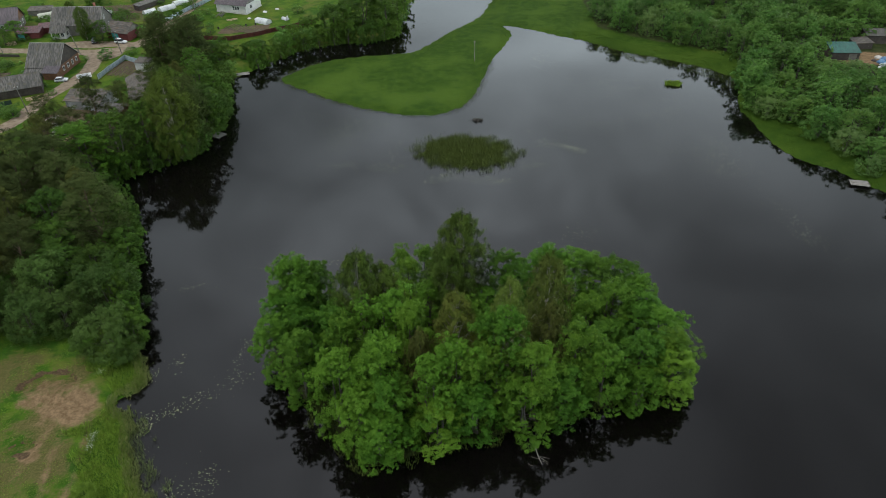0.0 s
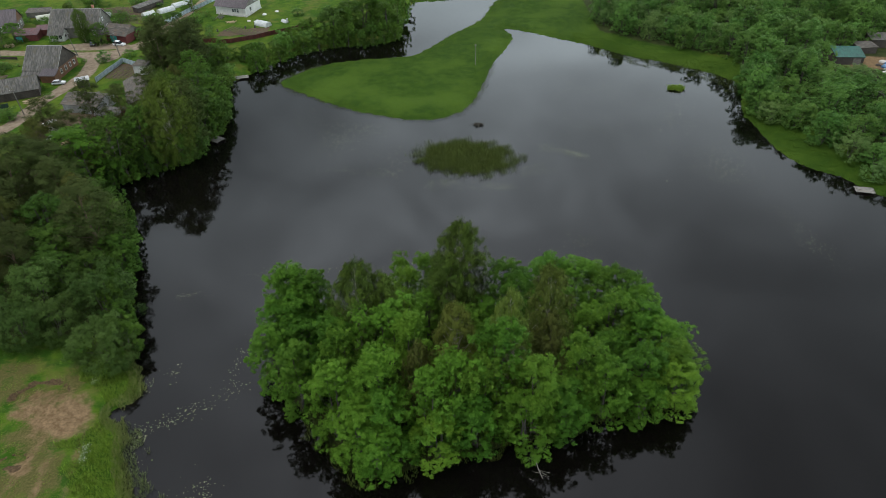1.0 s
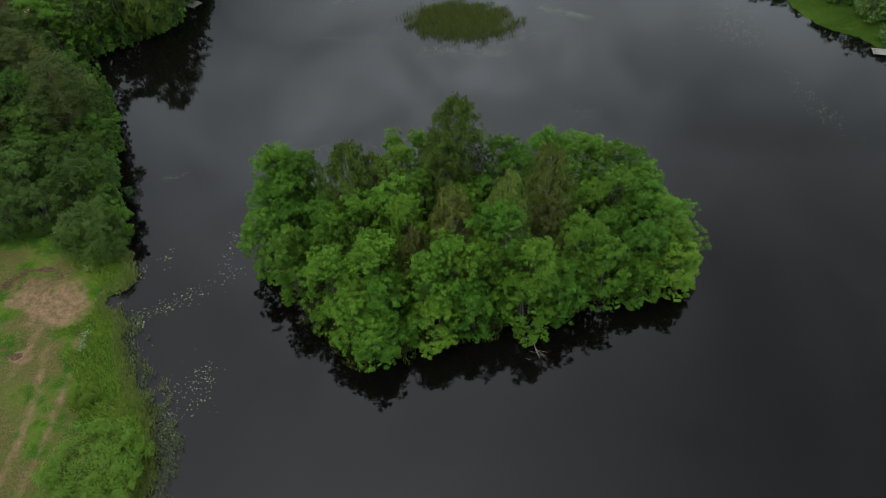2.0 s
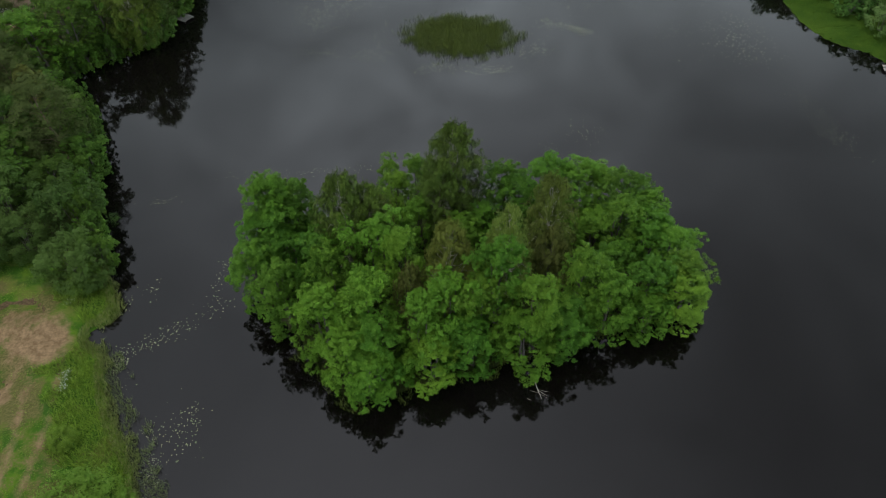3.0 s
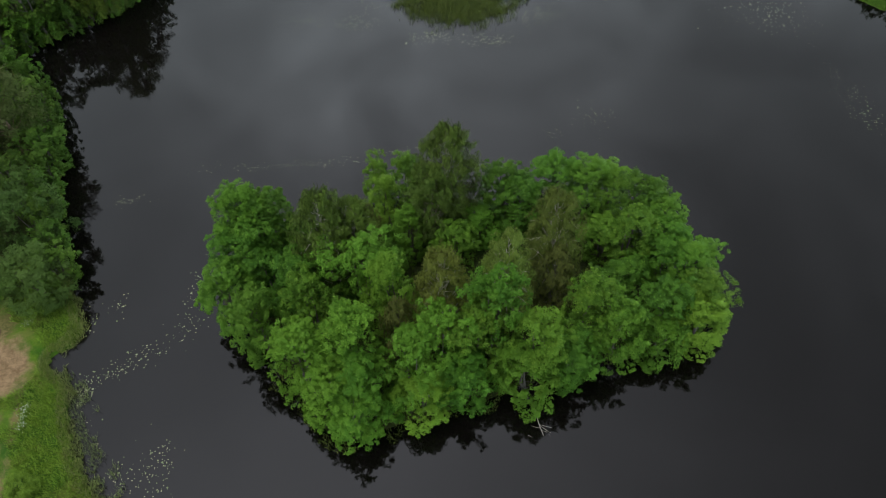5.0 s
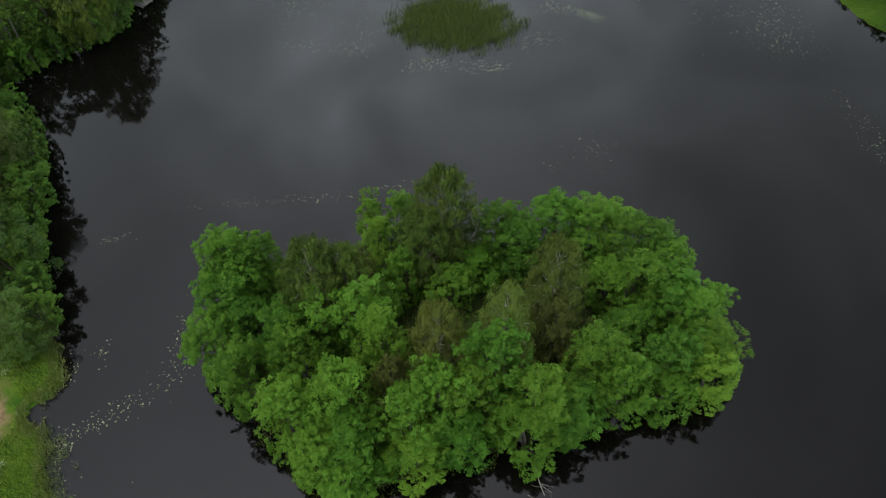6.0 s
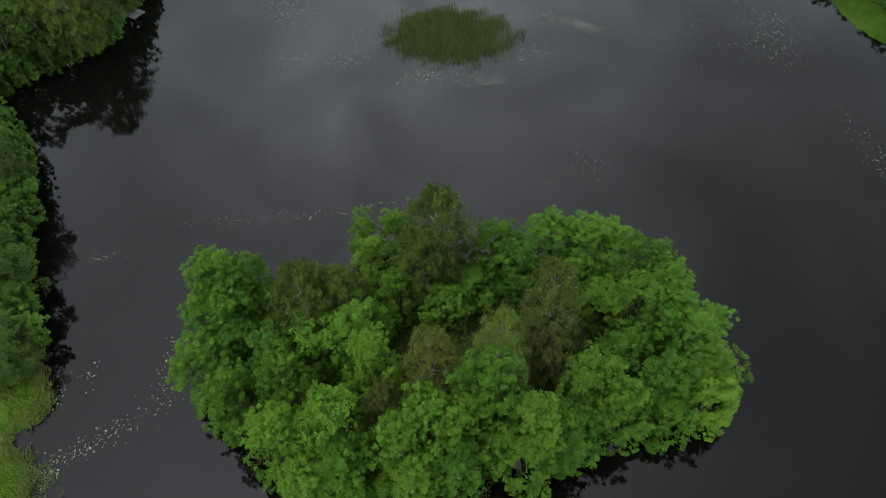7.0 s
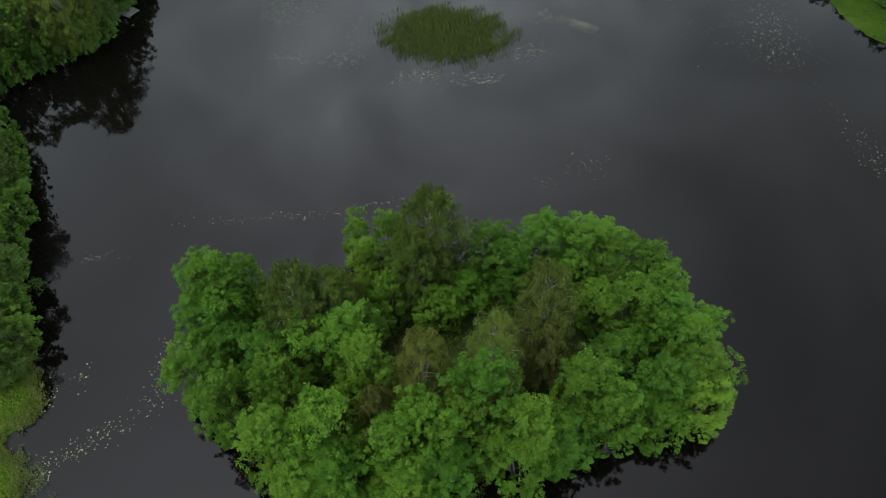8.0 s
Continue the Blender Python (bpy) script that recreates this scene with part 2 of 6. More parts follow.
def ground_material():
    m = Nodes("grass_and_earth", 0.95)
    m.bsdf.inputs["Specular IOR Level"].default_value = 0.05
    big, mid, fine = m.noise(0.045, 4), m.noise(0.35, 5, 0.6), m.noise(3.2, 5, 0.65)
    grass = m.mix(m.ramp(mid, 0.40, 0.60), (0.027, 0.072, 0.007), (0.058, 0.106, 0.010))
    grass = m.mix(m.ramp(big, 0.48, 0.68), grass, (0.080, 0.117, 0.014))
    grass = m.mix(m.calc("MULTIPLY", m.ramp(fine, 0.52, 0.72), 0.5), grass, (0.10, 0.112, 0.028))
    grass = m.mix(m.calc("MULTIPLY", m.ramp(m.noise(1.1, 5, 0.65), 0.52, 0.66), 0.6), grass, (0.026, 0.058, 0.008))
    grass = m.mix(m.calc("MULTIPLY", m.ramp(m.noise(0.13, 6, 0.68), 0.50, 0.62), 0.62), grass, (0.098, 0.100, 0.026))
    grass = m.mix(m.calc("MULTIPLY", m.ramp(m.noise(0.21, 6, 0.7), 0.54, 0.66), 0.6), grass, (0.022, 0.052, 0.009))
    meadow = m.mix(m.ramp(mid, 0.3, 0.7), (0.019, 0.045, 0.005), (0.034, 0.066, 0.007))
    meadow = m.mix(m.ramp(big, 0.45, 0.65), meadow, (0.046, 0.084, 0.010))
    meadow = m.mix(m.calc("MULTIPLY", m.ramp(m.noise(1.3, 5, 0.7), 0.50, 0.68), 0.55), meadow, (0.018, 0.044, 0.006))
    col = m.mix(m.ramp(m.attr("meadow"), 0.3, 0.8), grass, meadow)
    ragged = m.calc("ADD", m.calc("MULTIPLY", m.calc("SUBTRACT", mid, 0.5), 0.9), m.calc("MULTIPLY", m.calc("SUBTRACT", fine, 0.5), 0.5))

    def zone(name, lo, hi, roughness=1.0):
        return m.ramp(m.calc("ADD", m.attr(name), m.calc("MULTIPLY", ragged, roughness)), lo, hi)

    dry = m.mix(m.ramp(fine, 0.35, 0.65), (0.057, 0.060, 0.017), (0.098, 0.086, 0.032))
    col = m.mix(zone("dry", 0.35, 0.75, 1.6), col, dry)
    # floor under the trees: leaf litter with the crowns' shade darkened into its colour
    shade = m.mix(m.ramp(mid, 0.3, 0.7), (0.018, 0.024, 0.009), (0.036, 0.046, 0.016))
    col = m.mix(zone("litter_shade", 0.35, 0.8), col, shade)
    soil = m.mix(m.ramp(fine, 0.3, 0.7), (0.060, 0.044, 0.030), (0.115, 0.088, 0.058))
    col = m.mix(zone("soil", 0.4, 0.62, 0.6), col, soil)
    sand = m.mix(m.ramp(m.noise(1.1, 6, 0.65), 0.3, 0.7), (0.106, 0.070, 0.036), (0.205, 0.140, 0.079))
    sand = m.mix(m.calc("MULTIPLY", m.ramp(fine, 0.60, 0.78), 0.6), sand, (0.12, 0.10, 0.05))
    col = m.mix(zone("sand", 0.16, 0.98, 1.3), col, sand)
    road = m.mix(m.ramp(m.noise(0.7, 6, 0.65), 0.3, 0.7), (0.145, 0.112, 0.078), (0.245, 0.198, 0.148))
    col = m.mix(zone("track", 0.40, 0.60, 0.45), col, road)
    cut = m.mix(m.ramp(fine, 0.3, 0.7), (0.045, 0.032, 0.018), (0.105, 0.070, 0.040))
    col = m.mix(zone("scarp", 0.5, 0.75, 0.4), col, cut)
    mud = m.mix(m.ramp(mid, 0.3, 0.7), (0.030, 0.026, 0.016), (0.060, 0.052, 0.030))
    col = m.mix(m.ramp(m.attr("mud"), 0.4, 0.9), col, mud)
    m.colour(col)
    m.bump(m.calc("ADD", fine, m.calc("MULTIPLY", mid, 1.5)), 0.7, 0.12)
    return m.mat


def water_material():
    m = Nodes("peaty_water", 0.045)
    m.bsdf.inputs["IOR"].default_value = 1.333
    m.colour(m.mix(m.ramp(m.noise(0.02, 4), 0.35, 0.65), (0.0016, 0.0012, 0.0010), (0.0026, 0.0022, 0.0020)))
    m.bump(m.calc("ADD", m.noise(0.9, 3, 0.5, (1.0, 0.7, 1.0)), m.calc("MULTIPLY", m.noise(0.12, 2), 1.0)), 0.08, 0.08)
    return m.mat


GROUND, WATER = ground_material(), water_material()
SLATE = corrugated("grey_slate_sheet", (0.062, 0.060, 0.054), (0.130, 0.122, 0.108), worn=(0.080, 0.072, 0.048))
OLD_SLATE = corrugated("old_slate_sheet", (0.062, 0.055, 0.047), (0.125, 0.110, 0.090), worn=(0.10, 0.070, 0.046), axis=1)
PLUM_TIN = corrugated("plum_tin", (0.050, 0.036, 0.042), (0.080, 0.062, 0.070), rough=0.45)
MAROON_TIN = corrugated("maroon_tin", (0.060, 0.012, 0.014), (0.105, 0.022, 0.022), rough=0.45)
TEAL_TIN = corrugated("green_tin", (0.008, 0.068, 0.050), (0.014, 0.100, 0.075), rough=0.65)
BLUE_TIN = corrugated("pale_blue_sheet", (0.26, 0.34, 0.37), (0.38, 0.46, 0.48), rough=0.5)
WHITE_TIN = corrugated("pale_sheet", (0.34, 0.36, 0.37), (0.47, 0.48, 0.48), rough=0.5, worn=(0.38, 0.34, 0.30))
LOGS = surface("brown_boarding", (0.085, 0.038, 0.018), (0.155, 0.070, 0.032), 5, 0.7, 0.75, stretch=(0.4, 0.4, 5))
GREY_WOOD = surface("weathered_boards", (0.075, 0.070, 0.060), (0.165, 0.152, 0.132), 6, 0.8, 0.85, stretch=(3, 3, 0.4))
DARK_WOOD = surface("dark_boards", (0.028, 0.022, 0.018), (0.065, 0.052, 0.042), 6, 0.8, 0.85, stretch=(3, 3, 0.4))
WHITE_WALL = surface("white_brick_wall", (0.40, 0.39, 0.37), (0.56, 0.55, 0.52), 3, 0.5, 0.85, stretch=(1, 1, 4))
PALE_EDGE = surface("weathered_pale_boards", (0.20, 0.20, 0.19), (0.34, 0.34, 0.32), 5)
TRIM = surface("white_trim_paint", (0.46, 0.46, 0.44), (0.62, 0.62, 0.60), 5)
RED_PAINT = surface("red_painted_boards", (0.075, 0.014, 0.014), (0.125, 0.026, 0.022), 5, 0.6)
TEAL_PAINT = surface("teal_painted_boards", (0.03, 0.20, 0.18), (0.05, 0.28, 0.26), 5, 0.6)
BRICK_RED = surface("brick_chimney", (0.22, 0.09, 0.06), (0.34, 0.15, 0.10), 6)
FILM_SHEET = surface("greenhouse_sheet", (0.38, 0.40, 0.40), (0.54, 0.56, 0.55), 2, 0.6, 0.35)
OLIVE_SHEET = surface("dusty_greenhouse_sheet", (0.30, 0.32, 0.24), (0.42, 0.43, 0.34), 2, 0.6, 0.4)
METAL = surface("galvanised_metal", (0.30, 0.31, 0.32), (0.45, 0.46, 0.46), 8, 0.8, 0.45, 0.7)
RUBBER = surface("black_rubber", (0.012, 0.012, 0.012), (0.025, 0.025, 0.024), 8)
BLUE_TARP = surface("blue_tarpaulin", (0.035, 0.10, 0.20), (0.08, 0.19, 0.31), 2.2, 0.6, 0.5, bump=0.08)
RUBBLE = surface("pale_rubble", (0.30, 0.28, 0.25), (0.55, 0.53, 0.49), 5)
LOG_PILE = surface("cut_firewood", (0.28, 0.20, 0.12), (0.45, 0.35, 0.23), 7)
PLANK = surface("grey_jetty_plank", (0.15, 0.14, 0.125), (0.27, 0.255, 0.23), 6, 0.9, 0.85, stretch=(4, 0.5, 1))
OLD_PLANK = surface("dark_jetty_plank", (0.06, 0.056, 0.05), (0.13, 0.122, 0.11), 6, 0.9, 0.85, stretch=(4, 0.5, 1))
GLASS = Nodes("window_glass", 0.06)
GLASS.bsdf.inputs["Base Color"].default_value = (0.02, 0.024, 0.028, 1)
GLASS = GLASS.mat


def car_paint(name, colour):
    m = Nodes(name, 0.25)
    m.bsdf.inputs["Coat Weight"].default_value = 0.6
    m.colour(m.mix(m.ramp(m.noise(2.5, 5), 0.45, 0.8), colour, tuple(c * 0.75 for c in colour)))
    return m.mat


WHITE_CAR, DARK_CAR = car_paint("white_car_paint", (0.66, 0.67, 0.68)), car_paint("dark_car_paint", (0.03, 0.034, 0.04))


# ---- geometry helpers ----
def link_mesh(name, verts, faces, material, parent=None, label=""):
    me = bpy.data.meshes.new(name)
    me.from_pydata([tuple(v) for v in verts], [], faces)
    me.materials.append(material)
    ob = new(name, me)
    if parent is not None:
        ob.parent = parent
    return tagged(ob, label) if label else ob


def part(name, bm, material, parent=None, label=""):
    me = bpy.data.meshes.new(name)
    bm.to_mesh(me)
    bm.free()
    me.materials.append(material)
    ob = new(name, me)
    if parent is not None:
        ob.parent = parent
    return tagged(ob, label) if label else ob


def thing(name, m, label, category, group="", kind=""):
    ob = new(name)
    ob.empty_display_size = 0.3
    ob.matrix_basis = m
    return tagged(ob, label, category, group, kind)


def box(bm, x0, x1, y0, y1, z0, z1, bevel=0.0):
    r = bmesh.ops.create_cube(bm, size=1.0, matrix=Matrix.Translation(((x0 + x1) / 2, (y0 + y1) / 2, (z0 + z1) / 2)) @ Matrix.Diagonal((x1 - x0, y1 - y0, z1 - z0, 1)))
    if bevel:
        edges = {e for v in r["verts"] for e in v.link_edges}
        bmesh.ops.bevel(bm, geom=list(edges), offset=bevel, segments=1, affect="EDGES")
    return bm


def tube(points, radii, sides=6, cap=True):
    """Vertices and faces of a tapered tube through the points."""
    pts = [Vector(p) for p in points]
    verts, faces = [], []
    for i, p in enumerate(pts):
        d = (pts[min(i + 1, len(pts) - 1)] - pts[max(i - 1, 0)]).normalized()
        a = d.orthogonal().normalized()
        b = d.cross(a)
        for k in range(sides):
            w = 2 * math.pi * k / sides
            verts.append(p + float(radii[i]) * (math.cos(w) * a + math.sin(w) * b))
    for i in range(len(pts) - 1):
        for k in range(sides):
            k2 = (k + 1) % sides
            faces.append((i * sides + k, i * sides + k2, (i + 1) * sides + k2, (i + 1) * sides + k))
    if cap:
        faces.append(tuple(range((len(pts) - 1) * sides, len(pts) * sides)))
    return verts, faces


def join(pieces):
    verts, faces = [], []
    for v, f in pieces:
        n = len(verts)
        verts += list(v)
        faces += [tuple(i + n for i in q) for q in f]
    return verts, faces


def leaves_mesh(name, corners, normals, material, parent=None):
    """A mesh of loose faces from an array (n, corners, 3), shaded by one normal for each face."""
    n, k = corners.shape[:2]
    me = bpy.data.meshes.new(name)
    me.vertices.add(n * k)
    me.vertices.foreach_set("co", corners.astype(np.float32).ravel())
    me.loops.add(n * k)
    me.loops.foreach_set("vertex_index", np.arange(n * k, dtype=np.int32))
    me.polygons.add(n)
    me.polygons.foreach_set("loop_start", np.arange(0, n * k, k, dtype=np.int32))
    me.polygons.foreach_set("use_smooth", np.ones(n, dtype=bool))
    me.update(calc_edges=True)
    me.validate()
    if normals is not None:
        me.normals_split_custom_set_from_vertices(np.repeat(normals, k, axis=0))
    me.materials.append(material)
    ob = new(name, me)
    if parent is not None:
        ob.parent = parent
    return ob


def unit(a):
    return a / np.maximum(np.linalg.norm(a, axis=-1, keepdims=True), 1e-9)


# ---- the plan: lake, island and land ----
def smooth_line(points, closed, steps=4):
    """A Catmull-Rom line through the given points."""
    p = np.array(points, float)
    n, out = len(p), []
    for i in range(n if closed else n - 1):
        a, b, c, d = (p[(i + k) % n] if closed else p[min(max(i + k, 0), n - 1)] for k in (-1, 0, 1, 2))
        for s in range(steps):
            u = s / steps
            out.append(0.5 * (2 * b + (c - a) * u + (2 * a - 5 * b + 4 * c - d) * u * u + (3 * b - a - 3 * c + d) * u ** 3))
    if not closed:
        out.append(p[-1])
    return np.array(out)


WEST = [(-34.0, -45.0), (-39.0, 15.0), (-41.0, 47.0), (-42.0, 55.0), (-44.5, 61.0), (-48.6, 66.6), (-51.5, 72.0), (-53.2, 77.5), (-57.6, 82.0), (-54.6, 85.3), (-55.0, 89.0),
        (-58.8, 96.9), (-63.0, 105.8), (-66.8, 117.7), (-70.5, 129.6), (-75.5, 141.0), (-83.0, 148.6), (-86.0, 157.0), (-77.5, 165.8), (-68.8, 173.6), (-67.6, 182.2), (-65.9, 193.5),
        (-68.7, 207.5), (-72.6, 221.5), (-68.9, 229.9), (-63.2, 238.5), (-53.3, 251.9), (-39.3, 258.5), (-26.5, 260.5), (-18.2, 266.2), (-16.2, 282.9), (-14.7, 304.8), (-10.8, 313.4)]
NORTH = [(4.4, 315.7), (16.4, 328.1), (39.7, 347.9), (75.7, 373.3), (82.2, 362.2), (45.1, 334.7), (26.9, 318.5), (21.3, 308.6), (15.7, 288.4)]
SPIT = [(3.8, 271.5), (-9.0, 250.8), (-17.3, 247.2), (-37.4, 243.3), (-50.1, 233.2), (-54.2, 223.2), (-41.2, 212.0), (-31.2, 204.2), (-18.2, 197.8), (-7.7, 194.8),
        (1.0, 196.9), (8.1, 205.0), (12.3, 218.2), (17.0, 238.1), (22.2, 251.9), (26.7, 265.8), (24.5, 276.5)]
EAST = [(32.8, 272.4), (44.8, 263.9), (54.6, 256.7), (65.6, 246.0), (82.4, 235.6), (95.2, 222.8), (96.4, 214.5), (91.0, 197.4), (91.1, 188.1), (91.7, 173.5), (95.9, 163.8), (101.6, 159.0),
        (107.3, 150.4), (114.4, 139.3), (126.4, 112.9), (128.0, 60.0), (120.0, 5.0), (96.0, -45.0), (30.0, -75.0)]
LAKE = smooth_line(WEST + NORTH + SPIT + EAST, True)
ISLAND = smooth_line([(-34, 89.3), (-25, 79), (-19, 70.8), (-13.5, 66.2), (-6.8, 68), (2, 70), (10.3, 72.4), (19.4, 76), (28.4, 77.7), (38, 80), (42.5, 81),
                      (43, 86), (40, 96), (34, 104), (24, 111), (12, 111), (2, 110), (-8, 113), (-14, 107), (-22, 103), (-31, 99), (-35, 94)], True)


def distance_to(line, xy, closed=True):
    a = line
    b = np.roll(line, -1, axis=0) if closed else line[1:]
    a = a[:len(b)]
    best = np.full(len(xy), 1e9)
    for p, q in zip(a, b):
        d = q - p
        u = np.clip(((xy - p) @ d) / max(d @ d, 1e-9), 0, 1)
        best = np.minimum(best, np.hypot(*(xy - p - u[:, None] * d).T))
    return best


def inside(line, xy):
    x, y = xy.T
    r = np.zeros(len(xy), bool)
    for (x0, y0), (x1, y1) in zip(line, np.roll(line, -1, axis=0)):
        cross = (y0 > y) != (y1 > y)
        r ^= cross & (x < (x1 - x0) * (y - y0) / (y1 - y0 + 1e-12) + x0)
    return r


def waves(xy, scale, seed):
    """Soft unevenness between about -1 and 1."""
    rng = np.random.default_rng(seed)
    out = np.zeros(len(xy))
    for k in range(7):
        w = rng.uniform(0, 2 * math.pi)
        f = 2 * math.pi / scale * rng.uniform(0.6, 1.9)
        out += np.sin(f * (xy @ np.array([math.cos(w), math.sin(w)])) + rng.uniform(0, 6.28))
    return out / 3.2


def shore_field():
    """The distance from the water's edge on a raster, to look up between its nodes."""
    xs, ys = np.arange(-262, 262, 1.5), np.arange(-102, 402, 1.5)
    gx, gy = np.meshgrid(xs, ys)
    xy = np.column_stack((gx.ravel(), gy.ravel()))
    lake = distance_to(LAKE, xy) * np.where(inside(LAKE, xy), -1, 1)
    isle = distance_to(ISLAND, xy) * np.where(inside(ISLAND, xy), 1, -1) - 2.2
    return xs[0], ys[0], 1.5, np.maximum(lake, isle).reshape(gx.shape)


FIELD = shore_field()


def shore(xy):
    """Metres inland from the water's edge; negative over water."""
    x0, y0, step, f = FIELD
    u = np.clip((xy[:, 0] - x0) / step, 0, f.shape[1] - 1.001)
    v = np.clip((xy[:, 1] - y0) / step, 0, f.shape[0] - 1.001)
    i, j = u.astype(int), v.astype(int)
    p, q = u - i, v - j
    d = (f[j, i] * (1 - p) + f[j, i + 1] * p) * (1 - q) + (f[j + 1, i] * (1 - p) + f[j + 1, i + 1] * p) * q
    return d + 0.35 * waves(xy, 5.0, 3) + 0.2 * waves(xy, 2.3, 4)


def smooth(a, lo, hi):
    u = np.clip((a - lo) / (hi - lo), 0, 1)
    return u * u * (3 - 2 * u)


def meadow_zone(xy):
    """1 on the low wet meadow in the north and on its spit."""
    x, y = xy.T
    east = np.clip(110 - x, 0, 1)
    m = smooth(y, 186, 190) * smooth(x, -66, -56) * (1 - smooth(x, 91, 99)) * (1 - smooth(y, 330, 380)) * east
    bank = (x < -13) & (y > 240) & ((y > 254) | (x < -56))
    return np.where(bank, 0, m)


# two dug hollows in the pasture: middle, half axes, depth
PITS = (((-70.3, 84.0), (5.5, 5.1), 0.95), ((-68.2, 71.0), (2.7, 2.3), 0.55))


def pit_zone(xy, pit):
    d = (xy - np.array(pit[0])) / np.array(pit[1])
    return np.hypot(*d.T) + 0.05 * waves(xy, 3.4, 11)


def pit_back(xy, pit):
    """1 on the northern side of a hollow, where its edge is steep."""
    return smooth(xy[:, 1] - pit[0][1] - 0.25 * (xy[:, 0] - pit[0][0]), -0.1 * pit[1][1], 0.45 * pit[1][1])


def land(xy):
    """Height of the ground."""
    s = shore(xy)
    high = 0.10 + 1.35 * smooth(s, 0.0, 9.0) + 0.3 * smooth(s, 12, 40) + 0.10 * waves(xy, 14, 5)
    low = 0.10 + 0.25 * smooth(s, 0, 5) + 0.03 * waves(xy, 9, 6)
    m = meadow_zone(xy)
    h = high * (1 - m) + low * m
    h = np.where(inside(ISLAND, xy), 0.05 + 0.55 * smooth(s, 0, 6), h)
    for pit in PITS:
        h = h - pit[2] * (1 - smooth(pit_zone(xy, pit), 0.86, 1.0)) * pit_back(xy, pit)
    far = smooth(np.hypot(xy[:, 0], xy[:, 1] - 150), 350, 1400)
    return np.where(s < 0, np.maximum(s * 0.28, -1.6), h) + far * (s > 0) * 6 * (1 + waves(xy, 700, 8))


def ground_z(x, y):
    return float(land(np.array([[x, y]], float))[0])


ROADS = [smooth_line(p, False) for p in (
    [(-237.8, 251.6), (-200.2, 251.3), (-165.0, 252.3), (-142.8, 250.3), (-127.3, 249.3), (-115.8, 254.2), (-111.4, 270.8), (-109.0, 289.3), (-105.6, 306.9), (-98.9, 346.5)],
    [(-126.3, 248.4), (-124.0, 238.4), (-122.8, 228.4), (-125.3, 217.2), (-127.8, 204.9), (-129.3, 188.8), (-140.4, 174.1)])]
PATHS = [smooth_line(p, False) for p in ([(-60.5, 79), (-59.3, 75.4), (-58.4, 70), (-57.7, 65.5), (-57.4, 58), (-58, 48), (-59, 38)], [(-64, 80), (-63.2, 73), (-62.2, 67), (-61.2, 60), (-61.5, 48)], [(-64.5, 78), (-66, 74), (-66.5, 66)])]


def grid_lines(lo, hi, step, limit, fine):
    core = [v for v in np.arange(lo, hi + 0.01, step) if not fine[0] < v < fine[1]] + list(np.arange(fine[0], fine[1] + 0.01, 0.5))
    grow, up, down = step, [hi], [lo]
    while up[-1] < limit:
        grow *= 1.35
        up.append(up[-1] + grow)
        down.append(down[-1] - grow)
    return np.array(sorted(set(down[1:] + core + up[1:])))


